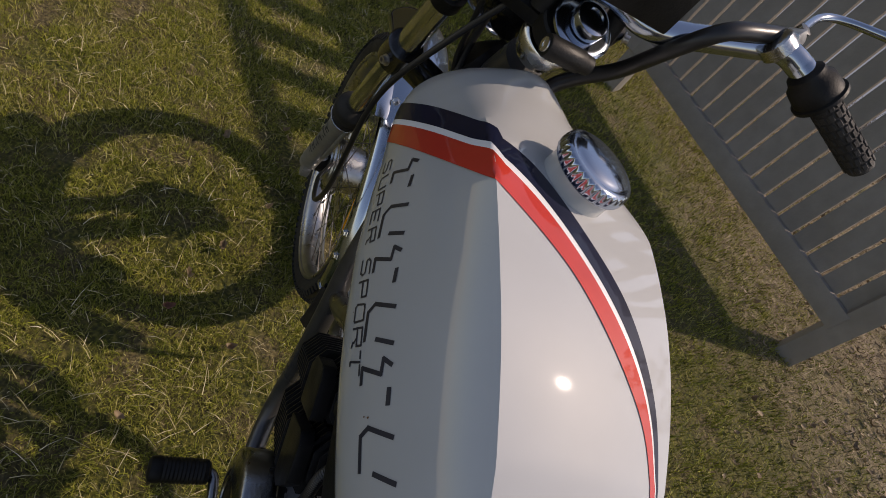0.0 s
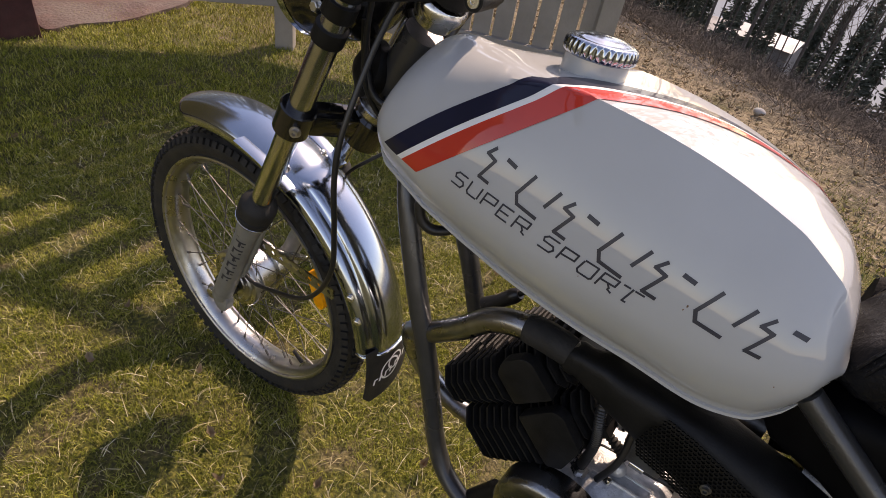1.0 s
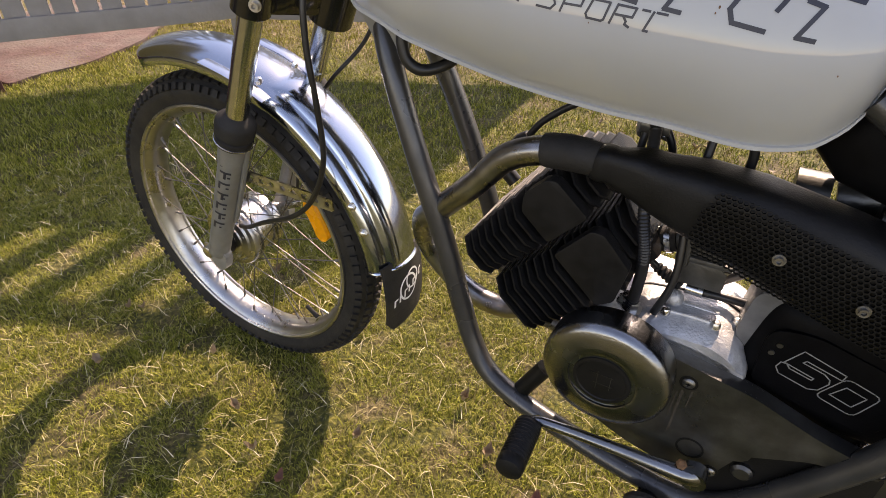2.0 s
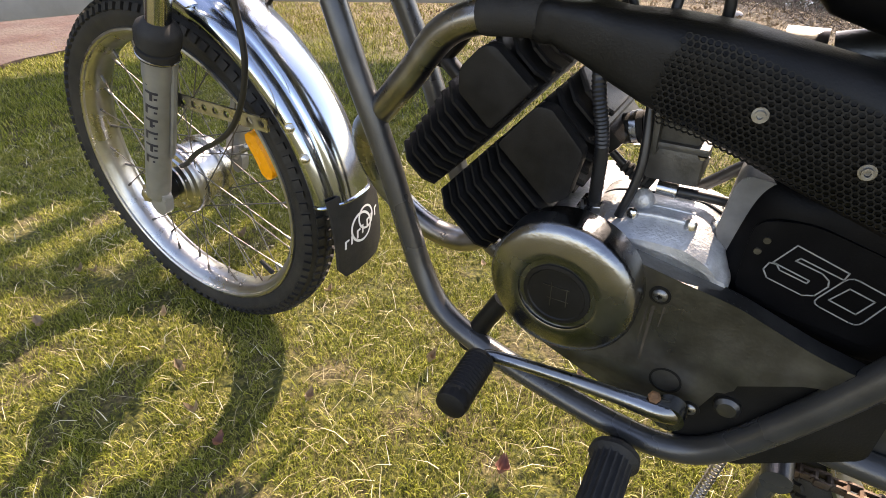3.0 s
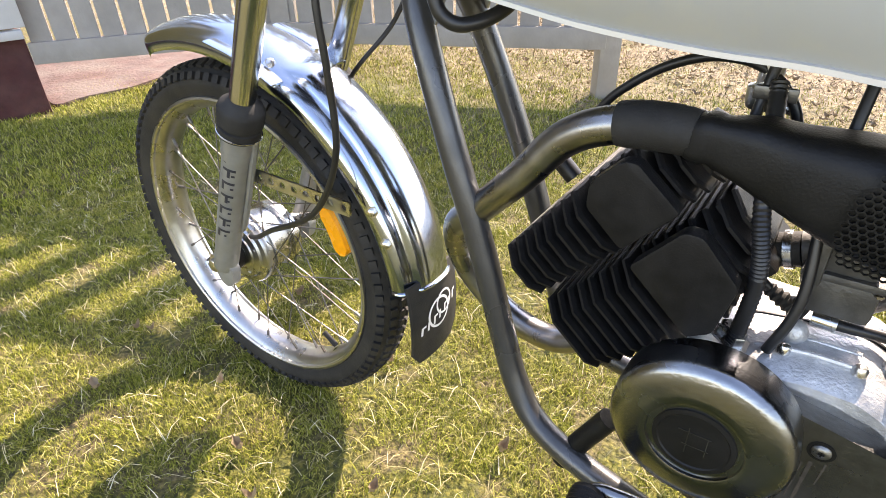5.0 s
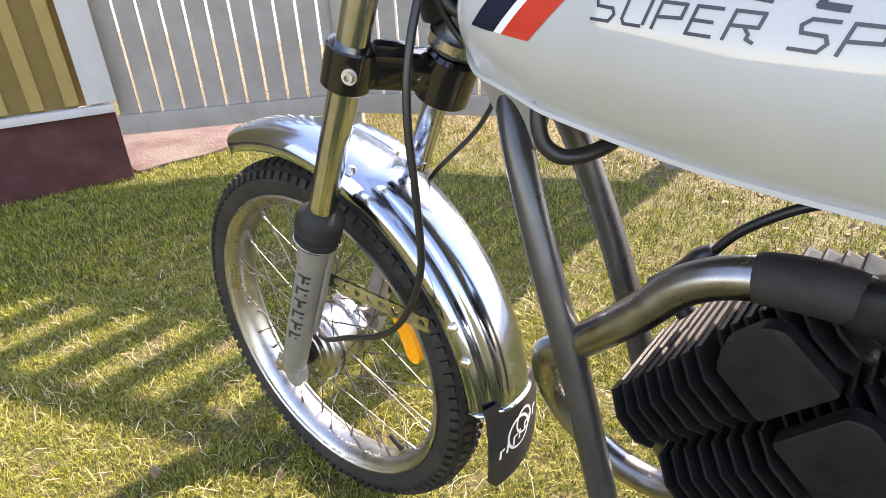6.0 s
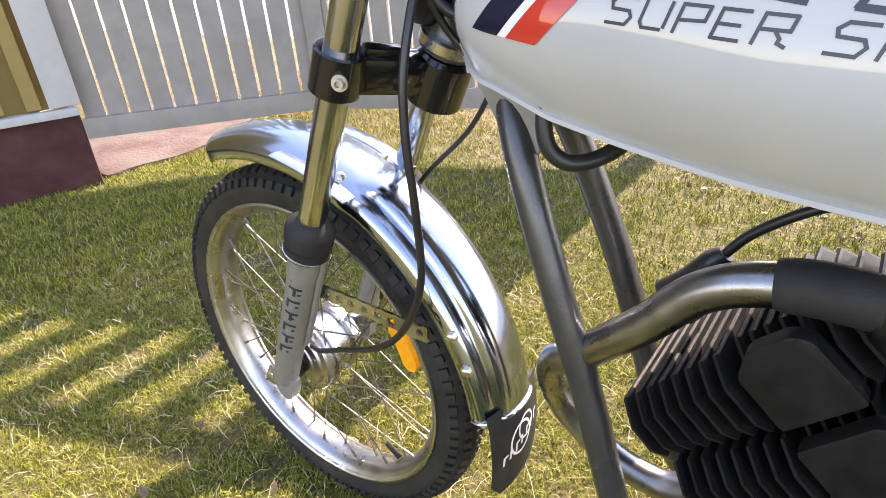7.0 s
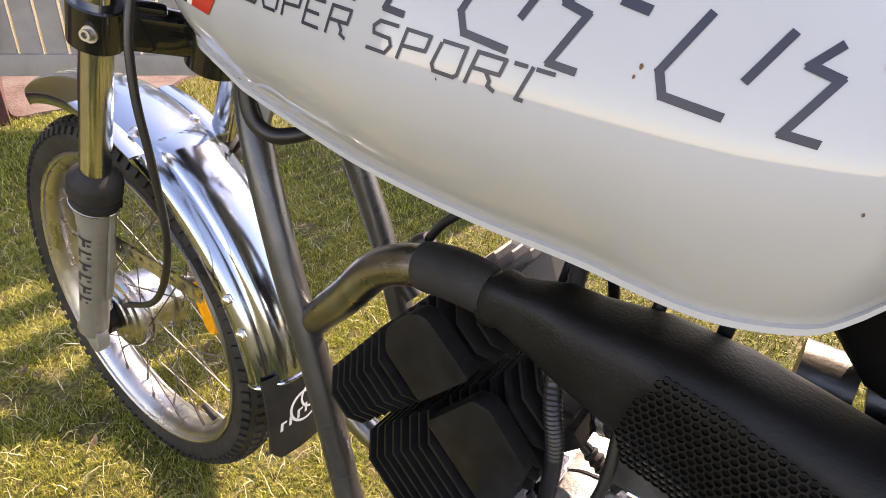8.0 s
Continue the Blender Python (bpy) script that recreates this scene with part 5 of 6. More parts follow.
ENGINE_CABLES = (
    ([(0.56, -0.008, 0.52), (0.555, -0.01, 0.56), (0.50, 0.0, 0.60), (0.42, 0.0, 0.62)], 0.0042),
    ([(0.520, -0.055, 0.385), (0.530, -0.05, 0.43), (0.525, -0.03, 0.50), (0.53, 0.0, 0.58)], 0.0038),
    ([(0.512, -0.018, 0.411), (0.498, -0.022, 0.425), (0.480, -0.03, 0.45), (0.47, -0.02, 0.52), (0.48, 0, 0.6)], 0.0036),
    ([(0.556, -0.020, 0.400), (0.59, -0.015, 0.398), (0.63, -0.01, 0.392), (0.67, -0.01, 0.39)], 0.0044))
for pts, r in ENGINE_CABLES:
    part("engine_cable", tube(bmesh.new(), pts, r, 10), "cable", moped)
line = curve_points([(0.499, -0.056, 0.385), (0.502, -0.068, 0.45), (0.492, -0.064, 0.50), (0.48, -0.02, 0.56)], 34)
bm = tube(bmesh.new(), line, [0.0050 + 0.0007 * (k % 2) for k in range(len(line))], 12, 0)
part("clutch_cable", bm, "cable", moped, "black ribbed clutch cable sheath")
bm = tube(bmesh.new(), [(0.540, -0.020, 0.4005), (0.556, -0.020, 0.400)], 0.0062, 10, 0)
part("hose_clip", bm, "steel_bright", moped)

# side cover, rear parts, seat
bm = loft(bmesh.new(), [((0.603, -0.03, 0.388), 0.010, 0.042), ((0.614, -0.031, 0.386), 0.022, 0.052), ((0.635, -0.031, 0.380), 0.0265, 0.058), ((0.70, -0.031, 0.372), 0.0268, 0.066), ((0.78, -0.031, 0.385), 0.0265, 0.075), ((0.86, -0.031, 0.41), 0.022, 0.06)], 36, 3.5)
cover = part("side_cover", bm, "cover_black", moped, "black plastic side cover with a pale number")
# black inner panel below the seat
bm = loft(bmesh.new(), [((0.600, 0.0, 0.585), 0.030, 0.020), ((0.625, 0.0, 0.578), 0.048, 0.034), ((0.675, 0.0, 0.575), 0.052, 0.046), ((0.76, 0.0, 0.56), 0.056, 0.075), ((0.90, 0.0, 0.56), 0.056, 0.085), ((0.98, 0.0, 0.58), 0.05, 0.08)], 28, 4)
part("inner_panel", bm, "cover_black", moped, "black plastic inner panel below the seat")
bm = prism(bmesh.new(), rounded([(0.592, 0.384), (0.597, 0.428), (0.603, 0.437), (0.630, 0.434), (0.640, 0.400), (0.606, 0.366)], 0.004), (0, 0.010, 0), (1, 0, 0), (0, 0, 1), (0, -1, 0), 0.054, 0.002)
part("air_box", bm, "box_grey", moped, "scuffed grey plastic air box beside the side cover", 30)
part("far_stay", tube(bmesh.new(), [(0.555, 0.030, 0.372), (0.607, 0.030, 0.420)], 0.0055, 12, 0), "frame_grey", moped)
bm = tube(bmesh.new(), [(0.66, 0, 0.50), (0.70, 0, 0.50), (0.72, 0, 0.50)], 0.03, 18, 0)
tube(bm, [(0.598, 0.02, 0.505), (0.625, 0.02, 0.505)], 0.021, 22, 0)
tube(bm, [(0.632, 0.02, 0.507), (0.675, 0.02, 0.517)], 0.018, 22, 0)
part("air_filter", bm, "alu_dull", moped, "cylindrical metal intake canister")
for sg in (-1, 1):
    bm = tube(bmesh.new(), [(0.70, sg * 0.062, 0.225), (0.80, sg * 0.064, 0.222), (0.90, sg * 0.066, 0.235), (1.0, sg * 0.068, 0.25)], 0.013, 14, 4)
    part("swingarm_tube", bm, "frame_grey", moped)
for run, (a, b) in enumerate((((0.665, -0.04, 0.168), (0.985, -0.04, 0.185)), ((0.665, -0.04, 0.262), (0.985, -0.04, 0.315)))):
    A, B = Vector(a), Vector(b)
    n = 26
    bm = bmesh.new()
    for i in range(n):
        c = A.lerp(B, (i + 0.5) / n) - Vector((0, 0, 0.012 * math.sin(math.pi * (i + 0.5) / n) * (1 - run)))
        for s in (-0.0045, 0.0045):
            box(bm, c + Vector((0, s + (0.0015 if i % 2 else -0.0008) * (1 if s > 0 else -1), 0)), (0.0135, 0.0016, 0.0085), 0.002)
        tube(bm, [c + Vector((0.006, -0.0055, 0)), c + Vector((0.006, 0.0055, 0))], 0.0035, 8, 0)
    part("chain", bm, "chain_steel", moped, "greasy rust-brown drive chain")
bm = bmesh.new()
SEAT = [(0.626, 0.034, 0.640, 0.684), (0.634, 0.050, 0.628, 0.699), (0.655, 0.064, 0.622, 0.706), (0.70, 0.076, 0.624, 0.709), (0.78, 0.096, 0.63, 0.718), (0.90, 0.112, 0.64, 0.737), (1.0, 0.115, 0.66, 0.757), (1.15, 0.10, 0.69, 0.785), (1.20, 0.07, 0.71, 0.775)]
WELTS = (0.637, 0.660, 0.688, 0.725, 0.77)


def seat_ring(x, swell=0.0, n=40, span=2 * math.pi, start=0.0):
    w, lo, hi = (float(np.interp(x, [q[0] for q in SEAT], [q[k] for q in SEAT])) for k in (1, 2, 3))
    groove = sum(0.0028 * math.exp(-(((x - g) / 0.0035) ** 2)) for g in WELTS)
    out = []
    for k in range(n):
        t = start + span * k / n
        c, q = math.cos(t), math.sin(t)
        out.append(Vector((x + 0.015 * q, (w - groove + swell) * math.copysign(abs(c) ** 0.75, c), (lo + hi) / 2 + ((hi - lo) / 2 - groove + swell) * math.copysign(abs(q) ** 0.75, q))))
    return out


xs = np.concatenate([np.linspace(0.626, 0.80, 75), np.linspace(0.82, 1.20, 16)])
ring_bridge(bm, [[bm.verts.new(p) for p in seat_ring(float(x))] for x in xs])
seat = part("seat", bm, "vinyl", moped, "black grained vinyl seat with padded rolls and piped seams")
for g in WELTS:
    bm = bmesh.new()
    for off in (-0.0026, 0.0026):
        tube(bm, seat_ring(g + off, 0.0012, 32, math.pi * 1.16, -0.25), 0.0016, 8, 2)
    part("seam", bm, "vinyl", seat, "twin piped seam")

# ---- fuel tank ----
STATIONS = [  # x, ridge height, crease half width and height, widest half width and height, seam half width and height
    (0.174, 0.690, 0.022, 0.688, 0.046, 0.666, 0.034, 0.648),
    (0.182, 0.727, 0.034, 0.713, 0.064, 0.666, 0.046, 0.639),
    (0.198, 0.757, 0.043, 0.735, 0.080, 0.664, 0.055, 0.628),
    (0.222, 0.773, 0.051, 0.748, 0.089, 0.661, 0.060, 0.621),
    (0.258, 0.769, 0.059, 0.757, 0.095, 0.658, 0.064, 0.609),
    (0.310, 0.771, 0.070, 0.770, 0.101, 0.652, 0.067, 0.598),
    (0.370, 0.776, 0.077, 0.776, 0.105, 0.646, 0.071, 0.588),
    (0.440, 0.774, 0.077, 0.771, 0.107, 0.641, 0.073, 0.581),
    (0.497, 0.764, 0.073, 0.760, 0.105, 0.637, 0.072, 0.578),
    (0.555, 0.746, 0.067, 0.741, 0.098, 0.635, 0.069, 0.573),
    (0.593, 0.723, 0.060, 0.717, 0.088, 0.638, 0.060, 0.579),
    (0.614, 0.697, 0.050, 0.691, 0.075, 0.642, 0.048, 0.598),
    (0.627, 0.664, 0.032, 0.660, 0.050, 0.645, 0.034, 0.630),
]
ROLL = radians(7)  # the machine leans a little on its stand


def rolled(x, y, z):
    c, s = math.cos(ROLL), math.sin(ROLL)
    dz = z - 0.69
    return Vector((x, y * c + dz * s, 0.69 - y * s + dz * c))


def tank_section(x):
    xs = [s[0] for s in STATIONS]
    i = max(0, min(len(xs) - 2, int(np.searchsorted(xs, x)) - 1))
    t = (x - xs[i]) / (xs[i + 1] - xs[i])
    a, b, c, d = (np.array(STATIONS[min(max(i + j, 0), len(xs) - 1)][1:]) for j in (-1, 0, 1, 2))
    t1, t2 = (c - a) / 2, (d - b) / 2
    return b + t * t1 + t * t * (3 * (c - b) - 2 * t1 - t2) + t**3 * (2 * (b - c) + t1 + t2)


def tank_half(x):
    """Half of the section, from the ridge down to the seam and the underside."""
    zt, wc, zc, wm, zm, wb, zb = tank_section(x)
    zt, zc = zt - 0.0085, zc - 0.0085  # heights of the ridge and crease before the lean
    pts = []
    for k in range(11):
        t = k / 10
        f = min(1.0, max(0.0, (0.30 - x) / 0.08))  # a rounded cowl over the steering head
        pts.append((wc * t, zt - (zt - zc) * (t**2 * (1 - f) + f * (0.5 - 0.5 * math.cos(math.pi * min(1, t * 1.12))))))
    for k in range(1, 12):
        t = k / 11
        y = wc + (wm - wc) * (math.sin(t * math.pi / 2) ** 0.9)
        pts.append((y, zc + (zm - zc) * t))
    for k in range(1, 9):
        t = k / 8
        pts.append((wb + (wm - wb) * (1 - t**1.8), zm + (zb - zm) * t))
    soft = min(1.0, max(0.0, (0.375 - x) / 0.09))  # the fold fades into a rounded front
    if soft:
        near = [(-y, z) for y, z in pts[4:0:-1]] + pts
        even = near
        for _ in range(14):
            even = [even[0]] + [((p[0] + q[0] + r[0]) / 3, (p[1] + q[1] + r[1]) / 3) for p, q, r in zip(even, even[1:], even[2:])] + [even[-1]]
        n0 = len(near) - len(pts)
        pts = [(p[0] + (q[0] - p[0]) * soft if k else 0.0, p[1] + (q[1] - p[1]) * soft) for k, (p, q) in enumerate(zip(pts, even[n0:]))]
    pts += [(wb + 0.0025, zb - 0.001), (wb + 0.0025, zb - 0.004), (wb - 0.006, zb - 0.004), (wb * 0.6, zb + 0.012), (0.0, zb + 0.02)]
    return pts


bm = bmesh.new()
rings = []
for x in np.linspace(0.1745, 0.6268, 86):
    h = tank_half(float(x))
    loop = [(-y, z) for y, z in h] + [(y, z) for y, z in h[-2:0:-1]]
    rings.append([bm.verts.new(rolled(float(x), y, z)) for y, z in loop])
ring_bridge(bm, rings)
bm.normal_update()
bmesh.ops.recalc_face_normals(bm, faces=bm.faces)
tank = part("fuel_tank", bm, "paint_white", moped, "white painted fuel tank with a folded side crease", 24)

from mathutils.bvhtree import BVHTree
TREE = BVHTree.FromPolygons([v.co.copy() for v in tank.data.vertices], [tuple(p.vertices) for p in tank.data.polygons])


def on_side(x, z, lift=0.0005, sg=-1):
    hit, n, *_ = TREE.ray_cast(Vector((x, sg * 0.5, z)), Vector((0, -sg, 0)))
    if not hit:
        return None
    n = n if n.y * sg > 0 else -n
    return hit + n.normalized() * lift


def on_top(x, y, lift=0.0005):
    hit, n, *_ = TREE.ray_cast(Vector((x, y, 1.2)), Vector((0, 0, -1)))
    if not hit:
        return None
    n = n if n.z > 0 else -n
    return hit + n.normalized() * lift


def patch(bm, place, a_line, b_line, n, m):
    """A thin skin between two lines (lists of pairs), laid on the tank by place(p, q)."""
    def at(line, t):
        k = t * (len(line) - 1)
        i = min(int(k), len(line) - 2)
        f = k - i
        return [line[i][j] + (line[i + 1][j] - line[i][j]) * f for j in (0, 1)]
    rows = []
    for i in range(n + 1):
        p, q = at(a_line, i / n), at(b_line, i / n)
        row = []
        for j in range(m + 1):
            c = place(p[0] + (q[0] - p[0]) * j / m, p[1] + (q[1] - p[1]) * j / m)
            row.append(bm.verts.new(c) if c else None)
        rows.append(row)
    for r0, r1 in zip(rows, rows[1:]):
        for j in range(m):
            f = (r0[j], r0[j + 1], r1[j + 1], r1[j])
            if all(f):
                bm.faces.new(f)


def crease(x):
    s = tank_section(x)
    p = rolled(x, -float(s[1]), float(s[2]) - 0.0085)
    return p.y, p.z


def smooth_line(pts, n=6):
    return [(p.x, p.y) for p in curve_points([(a, b, 0) for a, b in pts], n)]


def between(a, b, f):
    return [(p[0] + (q[0] - p[0]) * f, p[1] + (q[1] - p[1]) * f) for p, q in zip(a, b)]


# the band's two edges: up the side to the crease, then over the top
SIDE0 = smooth_line([(0.2110, 0.6675), (0.268, 0.720), (0.338, crease(0.338)[1] - 0.0003)])
SIDE1 = smooth_line([(0.2585, 0.6600), (0.316, 0.711), (0.393, crease(0.393)[1] - 0.0003)])
TOP0 = smooth_line([(0.338, crease(0.338)[0] + 0.0001), (0.363, -0.026), (0.405, 0.010), (0.450, 0.041), (0.505, 0.060), (0.56, 0.064)])
TOP1 = smooth_line([(0.393, crease(0.393)[0] + 0.0001), (0.418, -0.034), (0.447, -0.004), (0.495, 0.031), (0.530, 0.050), (0.575, 0.058)])
HUB = 0.700


def round_the_tank(p):
    """A place on the skin as its station and its angle about the tank's heart."""
    return p.x, math.atan2(p.z - HUB, -p.y)


def on_skin(x, ang, lift=0.0005):
    d = Vector((0, -math.cos(ang), math.sin(ang)))
    hit, *_ = TREE.ray_cast(Vector((x, 0, HUB)) + d * 0.4, -d)
    if not hit:
        return None
    return hit + d * lift * 1.5


BAND = [[], []]
for place, lines in ((on_side, (SIDE0[:-1], SIDE1[:-1])), (on_top, (TOP0[2:], TOP1[2:]))):
    for p, q in zip(*lines):
        p, q = place(*p), place(*q)
        if p and q and (not BAND[0] or all(round_the_tank(v)[1] > line[-1][1] + 0.004 for v, line in zip((p, q), BAND))):
            BAND[0].append(round_the_tank(p))
            BAND[1].append(round_the_tank(q))
for nm, mat, f0, f1, lift in (("navy_stripe", "paint_navy", 0.0, 0.43, 0.0005), ("white_stripe", "decal_white", 0.43, 0.56, 0.0004), ("red_stripe", "paint_red", 0.56, 1.0, 0.0005)):
    bm = bmesh.new()
    patch(bm, lambda x, a: on_skin(x, a, lift), between(*BAND, f0), between(*BAND, f1), 170, 4)
    part(nm, bm, mat, tank, smooth=60)


def stroke(bm, pts, wide, place):
    """A flat stroke of constant width along a line of pairs, laid on a surface."""
    P = [Vector((a, b)) for a, b in pts]
    for a, b in zip(P, P[1:]):
        d = (b - a).normalized()
        n = Vector((-d.y, d.x)) * wide / 2
        a2, b2 = a - d * wide * 0.35, b + d * wide * 0.35
        k = max(1, int((b2 - a2).length / 0.006))
        patch(bm, place, [tuple(a2 - n), tuple(b2 - n)], [tuple(a2 + n), tuple(b2 + n)], k, 1)


GLYPHS = {
    "S": [[(0.95, 1), (0.2, 1), (0, 0.78), (0.1, 0.55), (0.8, 0.52), (0.95, 0.3), (0.8, 0), (0, 0)]],
    "U": [[(0, 1), (0, 0.2), (0.15, 0), (0.85, 0)], [(0.95, 1), (0.95, 0.1)]],
    "P": [[(0, 0), (0, 1), (0.95, 1), (0.95, 0.5), (0.1, 0.45)]],
    "E": [[(0.9, 1), (0, 1), (0, 0), (0.9, 0)], [(0.1, 0.5), (0.75, 0.5)]],
    "R": [[(0, 0), (0, 1), (0.95, 1), (0.95, 0.52), (0.1, 0.5)], [(0.55, 0.45), (0.75, 0.25), (0.75, 0.1), (1.0, 0)]],
    "O": [[(0.05, 0.9), (0, 0.2), (0.15, 0), (0.9, 0), (1, 0.1), (0.95, 1), (0.1, 1)]],
    "T": [[(-0.1, 1), (0.25, 1)], [(0.6, 1), (1.1, 1)], [(0.45, 1), (0.4, 0), (0.6, 0)]],
}
TOPLINE = lambda x: 0.6850 - 0.100 * (x - 0.305)


def write_word(word, x, step):
    for ch in word:
        bm = bmesh.new()
        for line in GLYPHS[ch]:
            pts = []
            for u, v in line:
                px = x + u * step * 0.74 + v * 0.0040
                pts.append((px, TOPLINE(px) - 0.0120 * (1 - v)))
            stroke(bm, pts, 0.0016, lambda a, b: on_side(a, b, 0.0004))
        part("letter", bm, "decal_black", tank, smooth=60)
        x += step


write_word("SUPER", 0.3010, 0.0171)
write_word("SPORT", 0.3965, 0.0178)

# the maker's mark as plain slanted bars, ticks and dashes
for k in range(7):
    bm = bmesh.new()
    x0 = 0.329 + 0.0392 * k
    top = 0.7165 - 0.128 * (x0 - 0.329)
    lay = lambda a, b: on_side(a, b, 0.0004)
    if k % 2:
        stroke(bm, [(x0 + 0.006, top), (x0 - 0.004, top - 0.018), (x0 - 0.001, top - 0.0255), (x0 + 0.018, top - 0.0290)], 0.0030, lay)
        stroke(bm, [(x0 + 0.030, top - 0.003), (x0 + 0.022, top - 0.017)], 0.0030, lay)
    else:
        stroke(bm, [(x0 + 0.004, top), (x0 - 0.002, top - 0.006), (x0 + 0.007, top - 0.009), (x0 - 0.003, top - 0.026), (x0 + 0.007, top - 0.0275)], 0.0029, lay)
        stroke(bm, [(x0 + 0.018, top - 0.0035), (x0 + 0.026, top - 0.0055)], 0.0034, lay)
    part("mark_bar", bm, "decal_black", tank, smooth=60)

# filler cap, upright to the tank
CAP, CAP_UP = rolled(0.356, 0.0, 0.7700), (rolled(0, 0, 1) - rolled(0, 0, 0)).normalized()
bm = lathe(bmesh.new(), [(-0.014, 0.0290), (0.0, 0.0285), (0.0105, 0.0280), (0.0115, 0.02)], CAP, CAP_UP, 40)
part("filler_neck", bm, "paint_white", tank)
q = CAP_UP.to_track_quat("Z", "Y").to_matrix()
bm = bmesh.new()
rings = []
for h, r, deep in ((0.0, 0.0280, 0.0), (0.0, 0.0290, 0.0), (0.0012, 0.0308, 0.3), (0.0026, 0.0318, 1), (0.0060, 0.0322, 1), (0.0102, 0.0318, 1), (0.0115, 0.0312, 0.4), (0.0130, 0.0304, 0), (0.0140, 0.0285, 0), (0.0146, 0.0262, 0), (0.0144, 0.0250, 0), (0.0160, 0.0225, 0), (0.0176, 0.0165, 0), (0.0186, 0.0090, 0), (0.0189, 0.0010, 0)):
    rings.append([bm.verts.new(CAP + q @ Vector(((r - 0.0017 * deep * (0.5 - 0.5 * math.cos(34 * a))) * math.cos(a), (r - 0.0017 * deep * (0.5 - 0.5 * math.cos(34 * a))) * math.sin(a), 0.0095 + h))) for a in np.linspace(0, 2 * math.pi, 204, endpoint=False)])
ring_bridge(bm, rings)
part("filler_cap", bm, "chrome", tank, "chromed knurled filler cap", 50)
bm = tube(bmesh.new(), [(0.250, -0.062, 0.640), (0.252, -0.067, 0.616)], 0.006, 12, 0)
part("fuel_spigot", bm, "paint_white", tank)

# the pale number on the side cover
bm = bmesh.new()


def on_cover(a, b):
    return Vector((a, -0.0594, b))


part("number_plate", prism(bm, rounded([(0.616, 0.345), (0.72, 0.330), (0.735, 0.395), (0.65, 0.418), (0.616, 0.412)], 0.014), (0, -0.0555, 0), (1, 0, 0), (0, 0, 1), (0, -1, 0), 0.0035, 0.001), "cover_black", cover)
FIVE = [(0.6358, 0.3815), (0.6467, 0.3995), (0.6817, 0.3877), (0.6804, 0.3815), (0.6512, 0.3901), (0.6489, 0.3871), (0.667, 0.3822), (0.6723, 0.3779), (0.6733, 0.3731), (0.6677, 0.3629), (0.6603, 0.3603), (0.6352, 0.3673), (0.6313, 0.3738), (0.6336, 0.3805), (0.6384, 0.3804), (0.6414, 0.3763), (0.6603, 0.3712), (0.6612, 0.3739), (0.6358, 0.3815)]
bm = bmesh.new()
stroke(bm, FIVE, 0.0011, on_cover)
part("digit", bm, "decal_pale", cover)
ring_o = rounded([(0.6833, 0.3858), (0.7117, 0.3761), (0.6994, 0.3465), (0.6673, 0.3564)], 0.006, 3)
ring_i = [(0.6857, 0.3758), (0.7023, 0.3706), (0.6952, 0.3567), (0.6769, 0.3625)]
for line in (ring_o, ring_i):
    bm = bmesh.new()
    stroke(bm, line + line[:1], 0.0011, on_cover)
    part("digit", bm, "decal_pale", cover)
for x, z in ((0.6276, 0.3976), (0.6238, 0.3873)):
    bm = bmesh.new()
    lathe(bm, [(0, 0.0028), (0.001, 0.0026), (0.001, 0.001)], (x, -0.0590, z), (0, -1, 0), 12)
    part("rivet", bm, "alu_dull", cover)

# plain emblem on the mud flap: two linked rings and a slanted row of bars
def on_flap(a, b):
    """a across, b upwards along the flap from its middle, in metres."""
    ang = b / 0.31 + radians((FLAP0 + FLAP1) / 2)
    f = (radians(FLAP0) - ang) / radians(FLAP0 - FLAP1)
    r = 0.303 + 0.007 * (1 - (a / 0.047) ** 2) + 0.004 * f * f + 0.0006
    return GUARD @ Vector((r * math.cos(ang), a, r * math.sin(ang)))


for ca, cb, rad, wide in ((-0.002, 0.004, 0.0210, 0.0034), (0.009, 0.013, 0.0165, 0.0030)):
    bm = bmesh.new()
    rim = [[bm.verts.new(on_flap(ca + (rad - w) * math.cos(2 * math.pi * k / 32), cb + (rad - w) * math.sin(2 * math.pi * k / 32))) for k in range(32)] for w in (0, wide)]
    ring_bridge(bm, rim, caps=False)
    part("emblem_ring", bm, "decal_white", flap, smooth=0)
for k in range(7):
    a0 = -0.036 + 0.0108 * k
    b0 = -0.010 + 0.0030 * k
    bm = bmesh.new()
    bm.faces.new([bm.verts.new(on_flap(a0 + a, b0 + b)) for a, b in ((0, -0.005), (0.0034, -0.005), (0.0050, 0.007), (0.0016, 0.007))])
    if k % 2 == 0:
        bm.faces.new([bm.verts.new(on_flap(a0 + a, b0 + b)) for a, b in ((0.0016, 0.0040), (0.0088, 0.0050), (0.0092, 0.0080), (0.0016, 0.007))])
    part("emblem_bar", bm, "decal_white", flap, smooth=0)
# small paint chips on the tank
for x, z, r in ((0.515, 0.674, 0.0007), (0.5135, 0.6705, 0.0005), (0.436, 0.657, 0.0004), (0.59, 0.64, 0.0005)):
    bm = bmesh.new()
    pts = [on_side(x + r * (1 + 0.4 * noise.noise((k, x, z))) * math.cos(k * 0.9), z + 1.6 * r * (1 + 0.5 * noise.noise((k, z, x * 9))) * math.sin(k * 0.9), 0.0004) for k in range(7)]
    bm.faces.new([bm.verts.new(p) for p in pts])
    part("paint_chip", bm, "rust", tank, smooth=0)

